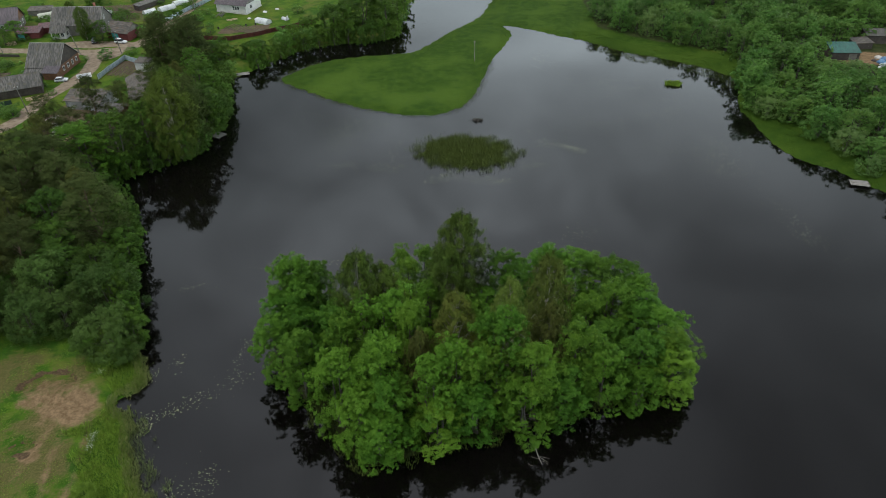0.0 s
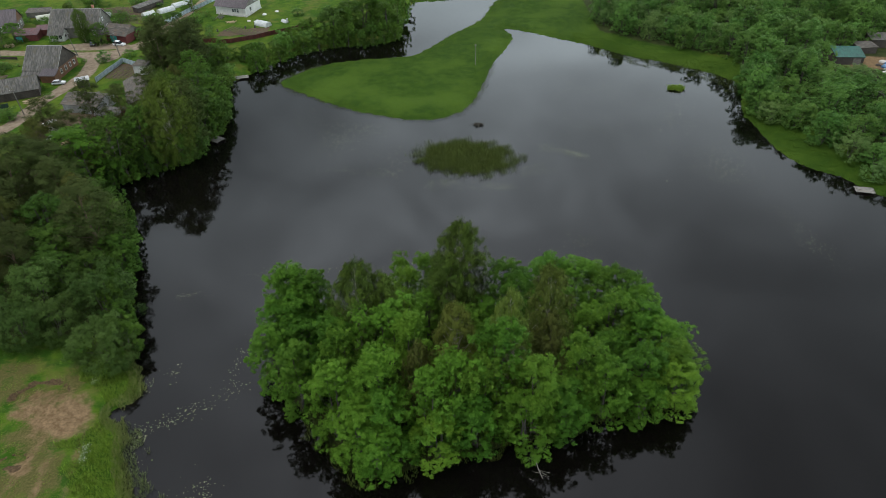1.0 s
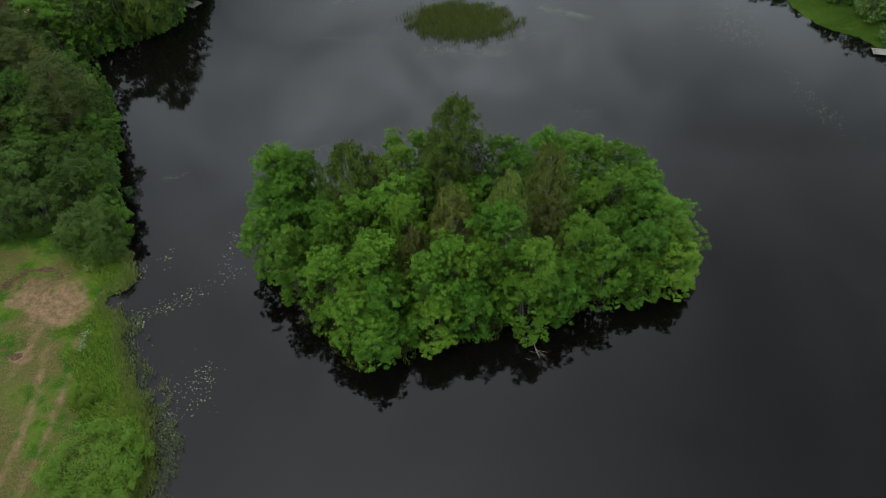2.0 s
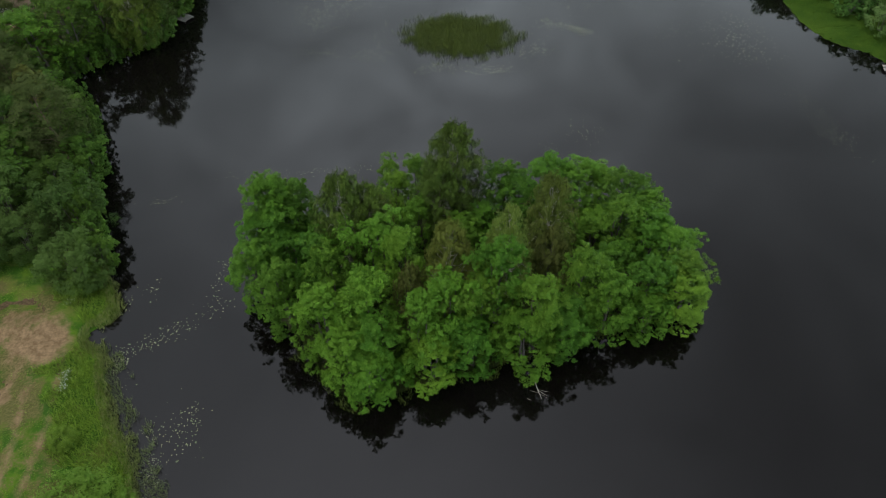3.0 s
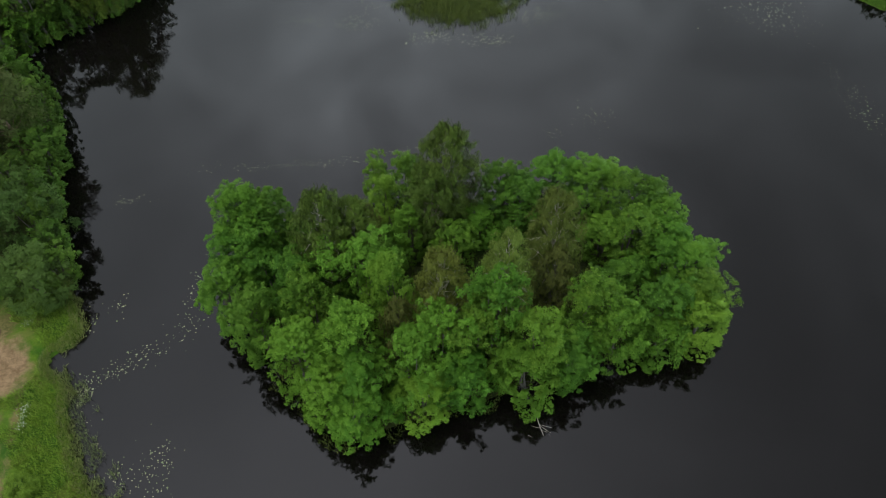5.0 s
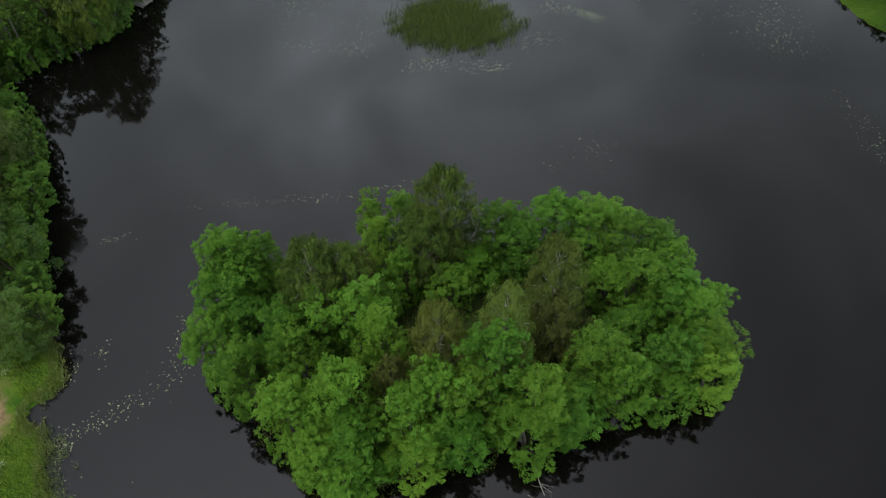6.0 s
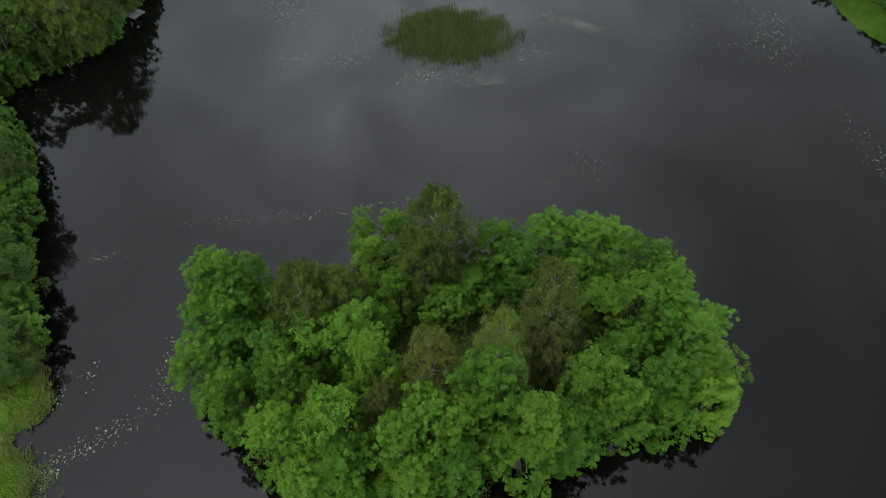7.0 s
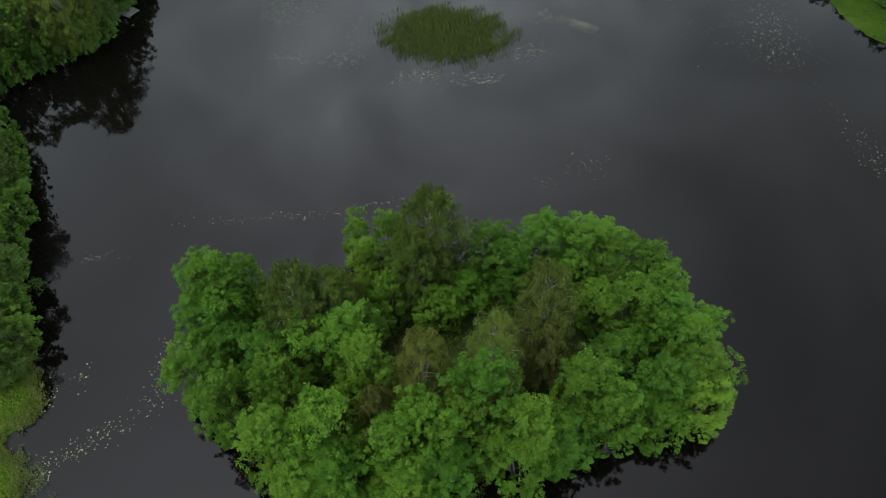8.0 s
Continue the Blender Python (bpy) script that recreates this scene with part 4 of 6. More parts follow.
SHORE = "trees of the western shore"
WEST_TREES = [
    ("willow", -62.0, 94.5, 9.5, 6.0), ("willow", -66.4, 105.7, 11, 6.4), ("willow", -80.2, 109.1, 10, 6), ("willow", -79.0, 98.6, 9, 5), ("willow", -73.6, 100.3, 8, 5),
    ("pine", -75.8, 126.0, 19.0, 7.0), ("pine", -88.3, 116.7, 14, 5.5), ("bank_alder", -87.7, 129.8, 12, 5), ("bank_alder", -69.9, 123.1, 8.5, 4.4), ("alder", -89.5, 156.5, 15.8, 6.8), ("bank_alder", -84.8, 162.4, 17.0, 5.4), ("bank_alder", -89.5, 165.5, 14.0, 5.4),
    ("pine", -103.0, 153.1, 16, 6.5), ("pine", -94.1, 149.5, 16, 6.0), ("pine", -114.2, 184.6, 11, 4.6), ("pine", -100.6, 186.4, 16, 4.2), ("pine", -92.8, 187.9, 13.5, 4.6),
]
WEST_TREES += [
    ("pine", -95.6, 234.3, 18.5, 6), ("pine", -83.6, 225.9, 18.5, 6), ("dark_birch", -71.8, 170.6, 24, 7), ("pine", -70.4, 178.5, 20, 5.4), ("bank_alder", -69.7, 187.2, 14, 5.2),
    ("willow", -71.2, 172.4, 8, 4.6), ("bank_alder", -79.5, 167.8, 17, 5), ("pine", -82.1, 173.3, 13.5, 4.6), ("bank_bush", -79.0, 237.4, 6, 4), ("bank_bush", -67.2, 241.8, 7, 4.2),
    ("scrub", -59.1, 253.1, 7, 4.5), ("scrub", -50.7, 255.7, 6.5, 4.5), ("bank_alder", -40.9, 264.6, 11.5, 6), ("bank_alder", -31.0, 271.5, 12.5, 6), ("bank_alder", -21.4, 270.1, 12, 5.2),
]
WEST_TREES += [
    ("bank_alder", -72.6, 115.4, 8, 4.4), ("bank_alder", -75.5, 133.4, 10, 4.6), ("bank_alder", -83.3, 142.3, 10, 4.4), ("dull", -85.0, 139.9, 13, 5), ("pine", -98.4, 131.3, 15, 5.5),
    ("willow", -89.9, 104.7, 9, 5.5), ("dull", -96.1, 118.4, 12, 5.5), ("dark_birch", -76.5, 183.7, 20, 5), 
    ("bank_alder", -75.1, 204.1, 13, 4.6), ("scrub", -77.8, 214.1, 7, 4.2), ("pine", -86.7, 198.3, 15, 5), ("willow", -88.0, 95.0, 7, 4.5), ("pine", -106.4, 137.9, 16, 6),
    ("dull", -83.0, 207.7, 12, 4.5), ("bank_alder", -80.4, 219.0, 12, 4.6), ("scrub", -73.7, 227.6, 5, 3.4), ("bank_alder", -24.7, 279.2, 11, 5), ("bank_alder", -36.2, 276.3, 10, 5),
]
WEST_TREES += [
    ("willow", -69.5, 176, 8, 4.4), ("bank_alder", -68.6, 190, 11, 4.8), ("willow", -68.4, 196, 8, 4.4), ("bank_alder", -71, 204, 10, 4.8), ("willow", -74, 213, 7, 4.4),
    ("bank_alder", -79, 190, 15, 5), ("dark_birch", -77.5, 179, 19, 4.6), ("bank_alder", -86, 174, 9, 4.6), 
    ("pine", -101, 173, 13, 4.2), ("dull", -110, 172, 11, 5),
]
WEST_TREES += [
    ("pine", -96, 231, 17, 6), ("pine", -87, 229, 18, 6.2), ("pine", -86, 238, 16.5, 5.8), ("pine", -100, 238, 15, 5), ("bank_alder", -88, 134, 9, 5), ("bank_alder", -83, 122, 9, 5),
    ("pine", -90, 142, 15, 5.4), ("bank_alder", -80, 116, 8, 4.6), ("bank_alder", -90, 149, 11, 5), ("dull", -93, 160, 12, 5),
]
WEST_TREES += [("bank_bush", x, y, h * (0.72 if x < -58 else 1.15), r * (0.85 if x < -58 else 1)) for x, y, h, r in (
    (-80, 236, 6, 4.4), (-77, 244, 6, 4.6), (-71, 243, 6, 4.2), (-68, 251, 5, 4.2), (-62, 249, 6, 4.4), (-56, 257, 6, 4.4), (-50, 262, 6.5, 4.6), (-44, 266, 7, 4.6),
    (-40, 261, 6, 4.0), (-84, 246, 7, 4.6), (-83, 253, 5, 4), (-61, 259, 4, 3.6), (-37, 270, 9, 5), (-26, 276, 10, 5), (-18, 283, 11, 5), (-21, 292, 9, 5), (-16, 300, 8, 4.6))]
for _i, (_k, _x, _y, _h, _r) in enumerate(WEST_TREES):
    while float(shore(np.array([[_x, _y]]))[0]) < 1.0:
        _x -= 0.8
    plant(_k, _i % 3, _x, _y, _h, _r, group=SHORE)

_rng = np.random.default_rng(8)
# bushes that overhang the water all along the western shore
_walkway = smooth_line([q for q in WEST if 96 < q[1] < 268], False, 8)
_last = np.array((0.0, 0.0))
for _i, _q in enumerate(_walkway):
    if np.hypot(*(_q - _last)) > 4.3 and not 223 < _q[1] < 236 and not 142 < _q[1] < 158:
        _last = _q
        _in = np.array((-1.6, 0.4) if 112 < _q[1] < 158 else (-1.2, 0.3)) if not (157 < _q[1] < 178 or _q[1] > 236) else np.array((0.1, -0.2))
        plant("bank_bush", _i % 3, *(_q + _in), *((_rng.uniform(6.5, 9.5), _rng.uniform(2.8, 3.6)) if 100 < _q[1] < 200 else (_rng.uniform(5.5, 9.0), _rng.uniform(3.0, 4.0))), group=SHORE)

VILLAGE = "trees and bushes of the village gardens"
for _i, (_k, _x, _y, _h, _r) in enumerate([
        ("dark_birch", -136.0, 262.9, 12.5, 3.4), ("bank_alder", -129.1, 260.9, 7.5, 3.2), ("bank_alder", -162.0, 262.5, 7.5, 3.6), ("scrub", -121.2, 242.7, 3.4, 3.0),
        ("scrub", -152.9, 235.5, 2.4, 2.6), ("scrub", -154.6, 226.3, 2.6, 3.2), ("scrub", -138.2, 197.3, 4, 4), ("scrub", -131.4, 195.7, 3.4, 3.2), ("bank_alder", -151.4, 308.4, 11, 5),
        ("scrub", -116.1, 266.4, 4, 3), ("scrub", -130.9, 226.9, 2.2, 1.2), ("bank_alder", -104.6, 274.3, 7, 3.5), ("scrub", -99.0, 283.9, 4, 2.6)]):
    plant(_k, _i % 3, _x, _y, _h, _r, group=VILLAGE)


def scatter(region, spacing, seed):
    """Places inside a polygon that keep their distance from one another."""
    rng = np.random.default_rng(seed)
    p = np.array(region, float)
    lo, hi = p.min(axis=0), p.max(axis=0)
    cells, out = {}, []
    for q in rng.uniform(lo, hi, (6000, 2)):
        c = tuple((q // spacing).astype(int))
        near = [cells.get((c[0] + i, c[1] + j), ()) for i in (-1, 0, 1) for j in (-1, 0, 1)]
        if all(np.hypot(*(q - o)) > spacing for cell in near for o in cell):
            cells.setdefault(c, []).append(q)
            out.append(q)
    out = np.array(out)
    return out[inside(p, out)]


BACKWOOD = [(-89.6, 94.7), (-92.0, 110.6), (-92.5, 126.5), (-97.9, 144.3), (-108.7, 147.8), (-117.0, 167.4), (-135.5, 172.4), (-137.8, 92.7)]
for _i, (_x, _y) in enumerate(q for q in scatter(BACKWOOD, 6.5, 4) if q[0] > -79 - 0.51 * (q[1] - 64)):
    plant(("pine", "dull", "bank_alder", "pine")[_i % 4], _i % 3, _x, _y, _rng.uniform(11, 16), _rng.uniform(4.2, 5.6), group=SHORE)

WOOD = [(58.7, 279.0), (84.2, 253.5), (99.5, 236.0), (97.4, 216.6), (95.0, 199.8), (99.0, 188.5), (104.0, 174.6), (112.4, 159.4), (128.0, 140.0), (176, 152.0), (184, 215.8), (196, 300), (64.2, 302)]
_rng = np.random.default_rng(5)
_places = scatter(WOOD, 5.5, 9)
_in_yard = np.hypot((_places[:, 0] - 150) / 21, (_places[:, 1] - 231) / 13) < 1
_places = _places[~_in_yard & (shore(_places) > 2.0) & (_places[:, 0] < 74 + 0.545 * (_places[:, 1] - 60))]
for _i, (_x, _y) in enumerate(_places):
    _tall = _rng.random() < (0.45 if _y > 226 else 0.3)
    _edge = float(shore(np.array([[_x, _y]]))[0]) < 12
    _open = 122 < _x < 172 and 196 < _y < 222
    if _tall and not _edge and not _open:
        plant("grove", _i % 4, _x, _y, _rng.uniform(8, 12), _rng.uniform(4.0, 5.2), group="lakeside thicket")
    else:
        plant("sallow" if _rng.random() < 0.3 else "scrub", _i % 4, _x, _y, _rng.uniform(4.0, 5.0) if _open else _rng.uniform(4.5, 8.5), _rng.uniform(3.4, 5.4), group="lakeside thicket")
plant("grove", 1, 98.1, 209.4, 12.5, 5.2, group="lakeside thicket")
plant("grove", 2, 96.6, 203.0, 11.5, 4.6, group="lakeside thicket")
plant("grove", 0, 120.5, 152.1, 12, 5.5, group="lakeside thicket")
for _i, (_x, _y, _h, _r) in enumerate(((103.5, 174, 6, 4.6), (107.5, 166, 6.5, 4.8), (112, 161, 5.5, 4.4), (101, 185, 6.5, 4.8), (96, 190, 6, 4.4), (94.6, 196, 7, 4.4), (96.5, 199, 9, 5), (109, 155.5, 4.5, 3.4))):
    plant("sallow" if _i % 3 == 1 else "scrub", _i % 4, _x, _y, _h, _r, group="lakeside thicket")

plant("shrub", 0, -48.6, 51.0, 3.4, 7.2, label="large dense light-green shrub on the lake bank")
plant("shrub", 1, -47.0, 42.0, 3.8, 5.6)
plant("shrub", 1, -54.3, 62.5, 1.9, 2.2, label="small yellow-green shrub in the bank grass")


# ---- grass, reeds and lily pads ----
def blades(name, xy, z, height, width, lean, material, label, category, seed, outward=None):
    """Tapered standing blades, one quad each."""
    rng = np.random.default_rng(seed)
    n = len(xy)
    a = rng.uniform(0, 2 * math.pi, n)
    side = np.column_stack((np.cos(a), np.sin(a), np.zeros(n)))
    foot = np.column_stack((xy, z - 0.05))
    h = height * rng.uniform(0.55, 1.25, n)
    b = rng.uniform(0, 2 * math.pi, n)
    bend = np.column_stack((np.cos(b), np.sin(b), np.zeros(n))) * (lean * rng.uniform(0.2, 1.3, n))[:, None]
    if outward is not None:
        bend += outward
    tip = foot + (np.array((0, 0, 1)) + bend) * h[:, None]
    w = (width * rng.uniform(0.6, 1.3, n))[:, None]
    quads = np.stack((foot - side * w, foot + side * w, tip + side * w * 0.25, tip - side * w * 0.25), axis=1)
    face = np.cross(quads[:, 1] - quads[:, 0], quads[:, 3] - quads[:, 0])
    down = face[:, 2] < 0
    quads[down] = quads[down][:, ::-1]
    face[down] *= -1
    soft = unit(np.array((0, 0, 1.0)) + 0.9 * unit(face) + 0.2 * rng.normal(size=(n, 3)))
    return tagged(leaves_mesh(name, quads, soft, material), label, category, kind="stuff")


def sown(lo, hi, n, seed):
    return np.random.default_rng(seed).uniform(lo, hi, (n, 2))


def clumpy(xy, scale, seed):
    return 0.5 + 0.5 * np.clip(waves(xy, scale, seed) * 1.3, -1, 1)


def build_grasses():
    rng = np.random.default_rng(31)
    # western bank
    p = sown((-78, 30), (-38, 100), 120000, 32)
    s = shore(p)
    bare = (np.hypot((p[:, 0] + 66.3) / 8.0, (p[:, 1] - 81.5) / 7.0) < 1) | (np.hypot((p[:, 0] + 67.2) / 2.6, (p[:, 1] - 70.4) / 2.2) < 1)
    near = p[(s > 0.3) & (s < 7.5 + 2.5 * waves(p, 8, 12)) & ~bare]
    blades("bank_grass", near, land(near), 0.6, 0.06, 0.6, BANK_GRASS, "tall lush green grass along the lake bank", "grass", 33)
    q = p[(s > 7) & (p[:, 0] < -52) & ~bare & (clumpy(p, 5, 14) > 0.45)]
    blades("short_grass", q, land(q), 0.12, 0.045, 0.8, BANK_GRASS, "short patchy pasture grass with worn spots", "grass", 34)
    edge = sown((-62, 30), (-36, 100), 110000, 35)
    s = shore(edge)
    edge = edge[(s > -0.7 + 0.6 * waves(edge, 4, 17)) & (s < 1.7)]
    blades("shore_sedge", edge, np.maximum(land(edge), -0.1), 0.75, 0.05, 0.5, PALE_GRASS, "pale bleached sedge leaning out over the water's edge", "sedge", 36,
           np.column_stack((np.full(len(edge), 0.3), np.full(len(edge), -0.05), np.zeros(len(edge)))))
    p = sown((-58, 34), (-36, 80), 60000, 37)
    s = shore(p)
    p = p[(s > -2.4 - 1.2 * smooth(-p[:, 1], -66, -54) + 1.3 * waves(p, 5, 18)) & (s < 0.4) & (rng.random(len(p)) < 0.55)]
    blades("bank_reeds", p, np.zeros(len(p)), 0.85, 0.028, 0.6, BANK_REED, "thin grey-green reeds standing in the shallows below the bank", "reeds", 38)
    # wet meadow and its spit
    p = sown((-60, 186), (100, 318), 90000, 41)
    s, m = shore(p), meadow_zone(p)
    p, s = p[(m > 0.5) & (s > -0.3)], s[(m > 0.5) & (s > -0.3)]
    inner = p[(s > 2.5) & (rng.random(len(p)) < 0.42)]
    blades("meadow_grass", inner, land(inner), 0.20, 0.11, 0.6, MEADOW_GRASS, "bright green wet meadow grass on the low spit", "grass", 42)
    rim = p[s < 4.0 + waves(p, 9, 19)]
    blades("meadow_reeds", rim, land(rim), 0.38, 0.04, 0.5, SEDGE, "darker reeds fringing the low green meadow", "reeds", 43)
    p = sown((-60, 186), (30, 256), 340000, 44)
    s = shore(p)
    p = p[(s > -2.2 * rng.random(len(p)) ** 1.6 + 0.5 * waves(p, 6, 20)) & (s < 0.3) & (p[:, 1] < 240) & (p[:, 0] > -57)]
    blades("wading_reeds", p, np.zeros(len(p)), 0.30, 0.020, 0.8, REED, "thin reeds standing in shallow water off the meadow", "reeds", 45)
    # eastern shore
    p = sown((50, 145), (125, 272), 110000, 46)
    s = shore(p)
    low = p[(s > 0) & (s < 9) & ((p[:, 1] < 200) | (p[:, 1] > 216))]
    blades("eastern_bank_grass", low, land(low), 0.26, 0.07, 0.5, SEDGE, "green bank grass below the thicket", "grass", 47)
    p = sown((56, 212), (99, 260), 40000, 48)
    s = shore(p)
    p = p[(s > -5.5 + 2.0 * waves(p, 7, 23)) & (s < 0.6)]
    blades("eastern_reeds", p, np.zeros(len(p)), 0.45, 0.032, 0.5, REED, "sparse reeds in the eastern shallows", "reeds", 49)
    # reed bed in the middle of the lake
    p = sown((-13, 157), (25, 187), 90000, 51)
    c, sn = math.cos(-0.17), math.sin(-0.17)
    d = p - np.array((6.1, 171.4))
    r = np.hypot((d[:, 0] * c + d[:, 1] * sn) / 14.4, (-d[:, 0] * sn + d[:, 1] * c) / 10.2) + 0.13 * waves(p, 5, 24)
    p = p[rng.random(len(p)) < 1.25 * (1 - smooth(r, 0.48, 1.14))]
    blades("reed_bed", p, np.zeros(len(p)), 0.8, 0.034, 0.8, REED, "bed of dark green reeds standing in open water", "reeds", 52)
    p = sown((-15, 152), (29, 188), 3000, 53)
    d = p - np.array((6.1, 169.6))
    r = np.hypot(d[:, 0] / 18, d[:, 1] / 12.5)
    p = p[rng.random(len(p)) < 0.8 * (1 - smooth(r, 0.55, 1.0))]
    blades("loose_reeds", p, np.zeros(len(p)), 0.9, 0.035, 0.5, REED, "scattered thin reeds round the reed bed", "reeds", 54)
    d = rng.normal(size=(1500, 2)) * np.array((0.8, 0.6)) + np.array(((-1.1, 0.5), (0.3, -0.3), (1.2, 0.6)))[rng.integers(0, 3, 1500)]
    d = d[np.hypot(*d.T) < 2.7] + np.array((75.6, 215.6))
    blades("sedge_tussock", d, np.full(len(d), 0.05), 0.85, 0.10, 0.8, BANK_GRASS, "small bright sedge tussock standing in the lake", "sedge", 56)
    d = rng.normal(size=(420, 2)) * np.array((0.7, 0.45)) + np.array((10.1, 191.2))
    blades("dead_reeds", d, np.zeros(len(d)), 0.55, 0.07, 0.7, surface("dead_reed_stuff", (0.03, 0.028, 0.022), (0.07, 0.065, 0.05), 4), "small dark clump of dead reeds in the lake", "reeds", 57)
    # foot of the island
    p = sown((-24, 62), (46, 116), 60000, 58)
    s = shore(p)
    p = p[inside(smooth_line([(-38, 86), (-14, 60), (48, 74), (48, 90), (26, 118), (-12, 118), (-40, 100)], True), p) & (s > -1.4 + waves(p, 5, 26)) & (s < 2.2)]
    tip = p[(p[:, 0] < -4) & (p[:, 1] < 80)]
    blades("island_reeds", tip, np.maximum(land(tip), 0), 0.9, 0.06, 0.5, REED, "dark reeds round the low tip of the island", "reeds", 59)
    rest = p[~((p[:, 0] < -4) & (p[:, 1] < 80))]
    blades("island_undergrowth", rest, np.maximum(land(rest), 0), 0.6, 0.08, 0.6, REED, "rank undergrowth at the foot of the island trees", "undergrowth", 60)
    p = sown((-24, 76), (38, 108), 9000, 61)
    p = p[shore(p) > 2]
    blades("island_floor_plants", p, land(p), 0.8, 0.12, 0.6, SEDGE, "green herbs on the open floor of the island", "undergrowth", 62)


build_grasses()


def pad_material():
    m = Nodes("lily_pad_leaf", 0.35)
    m.colour(m.mix(m.ramp(m.island(), 0.1, 0.9), (0.055, 0.08, 0.02), (0.17, 0.172, 0.082)))
    return m.mat


LILY = pad_material()


def build_pads(name, clusters, label, seed):
    """Flat notched floating leaves. clusters: x, y, length, breadth, turn in degrees, how many."""
    rng = np.random.default_rng(seed)
    verts, faces = [], []
    for cx, cy, ln, br, turn, n in clusters:
        a = radians(turn)
        for _ in range(int(n * 1.5)):
            u, v = rng.normal() * ln * 0.5, rng.normal() * br * 0.5
            x, y = cx + u * math.cos(a) - v * math.sin(a), cy + u * math.sin(a) + v * math.cos(a)
            if rng.random() < 0.5:
                v2 = rng.normal(size=2) * 0.45
                x, y = x + v2[0], y + v2[1]
            if float(shore(np.array([[x, y]]))[0]) > -0.4:
                continue
            r, t0 = rng.uniform(0.05, 0.115) * (1.6 if rng.random() < 0.10 else 1), rng.uniform(0, 6.28)
            k, z = len(verts), 0.012 + rng.uniform(0, 0.012)
            verts.append((x, y, z))
            for j in range(8):
                w = t0 + 0.25 + j * (2 * math.pi - 0.5) / 7
                verts.append((x + r * math.cos(w), y + r * 0.9 * math.sin(w), z + rng.uniform(-0.004, 0.01)))
            faces += [(k, k + j, k + j + 1) for j in range(1, 8)]
    ob = link_mesh(name, verts, faces, LILY)
    return tagged(ob, label, "lily pads", kind="stuff")


build_pads("lily_pads", [(-47, 80.5, 9, 1.6, 25, 95), (-51, 76.5, 3, 2, 60, 40), (-49, 71, 3, 4, 0, 22), (-38, 88, 3, 2, 30, 26), (-42, 84.5, 5, 1.2, 28, 14),
                         (-38, 64, 3.5, 4.5, 30, 55), (-41, 58, 2.2, 3.5, 0, 50), (-37, 67, 2.5, 2, 0, 22), (-40.5, 52, 2, 3, 0, 22), (-43, 64, 2, 4, 30, 26),
                         (-53, 88.5, 1.5, 2.2, 0, 14), (-50, 92, 2, 3, 0, 14), (-38.2, 94, 1.2, 5, 0, 24)],
           "floating lily pads drifting between the shore and island", 71)
build_pads("far_lily_pads", [(-27, 121, 15, 1.2, 1, 60), (-8, 123.5, 12, 0.9, 8, 26), (-53.8, 113.6, 4, 0.9, 10, 20), (31, 131, 5, 4, 0, 30), (22.5, 127, 2, 1, 0, 8),
                             (35.5, 173, 4, 1.6, -35, 120), (29, 176, 4, 2.4, -30, 60), (24, 164, 7, 4, 20, 70), (12, 156, 8, 2.4, -5, 80), (0, 157, 6, 2.5, 0, 40)],
           "floating lily pads scattered round the reed bed", 72)
build_pads("outer_lily_pads", [(-16, 163.5, 6, 2.5, 0, 60), (-28, 165.5, 5, 2.5, 0, 35), (-32, 181, 5, 8, 0, 70), (0, 158.5, 5, 2, 0, 40), (74, 161.5, 9, 7, 0, 110), (82, 134, 3.5, 13, 12, 55), (83, 128, 3, 5, 0, 25),
                               (60, 172, 6, 8, 0, 30), (-38, 196, 10, 16, 30, 90), (-30, 180, 8, 8, 0, 50), (-14, 171, 4, 10, 0, 40), (68, 196, 12, 14, 0, 150), (45, 188, 14, 10, 0, 90), (35, 240, 8, 10, 0, 70)],
           "sparse floating lily pads in the open lake", 73)
build_pads("shoal_lily_pads", [(-25, 188, 10, 10, 0, 160), (55, 215, 16, 10, 0, 160), (75, 172, 8, 8, 0, 90)], "thin drifts of floating lily pads over the shoals", 74)


# ---- jetties and driftwood ----
def jetty(x, y, length, breadth, turn, label, deck=0.45, wood=PLANK):
    root = thing("jetty", pose(x, y, 0, 0, 0, turn), label, "jetty")
    n = max(5, int(length / 0.32))
    step = length / n
    me = None
    rng = random.Random(n)
    for i in range(n):
        if me is None:
            ob = part("plank", box(bmesh.new(), -breadth / 2, breadth / 2, -step * 0.40, step * 0.40, 0, 0.05, 0.008), wood, root)
            me = ob.data
        else:
            ob = new("plank", me)
            ob.parent = root
        ob.matrix_basis = pose(rng.uniform(-0.08, 0.08), -length / 2 + (i + 0.5) * step, deck + rng.uniform(-0.01, 0.015), rng.uniform(-1, 1), rng.uniform(-1, 1), rng.uniform(-1.2, 1.2))
    for sx in (-0.8, 0.8):
        part("beam", box(bmesh.new(), sx * breadth / 2 - 0.07, sx * breadth / 2 + 0.07, -length / 2, length / 2, deck - 0.16, deck - 0.004, 0.01), GREY_WOOD, root)
        for sy in (-0.92, 0, 0.92):
            v, f = tube([(sx * breadth / 2 + 0.12 * sx, sy * length / 2, -1.2), (sx * breadth / 2 + 0.12 * sx, sy * length / 2, deck + 0.25)], (0.09, 0.08), 8)
            link_mesh("post", v, f, DARK_WOOD, root)
    return root


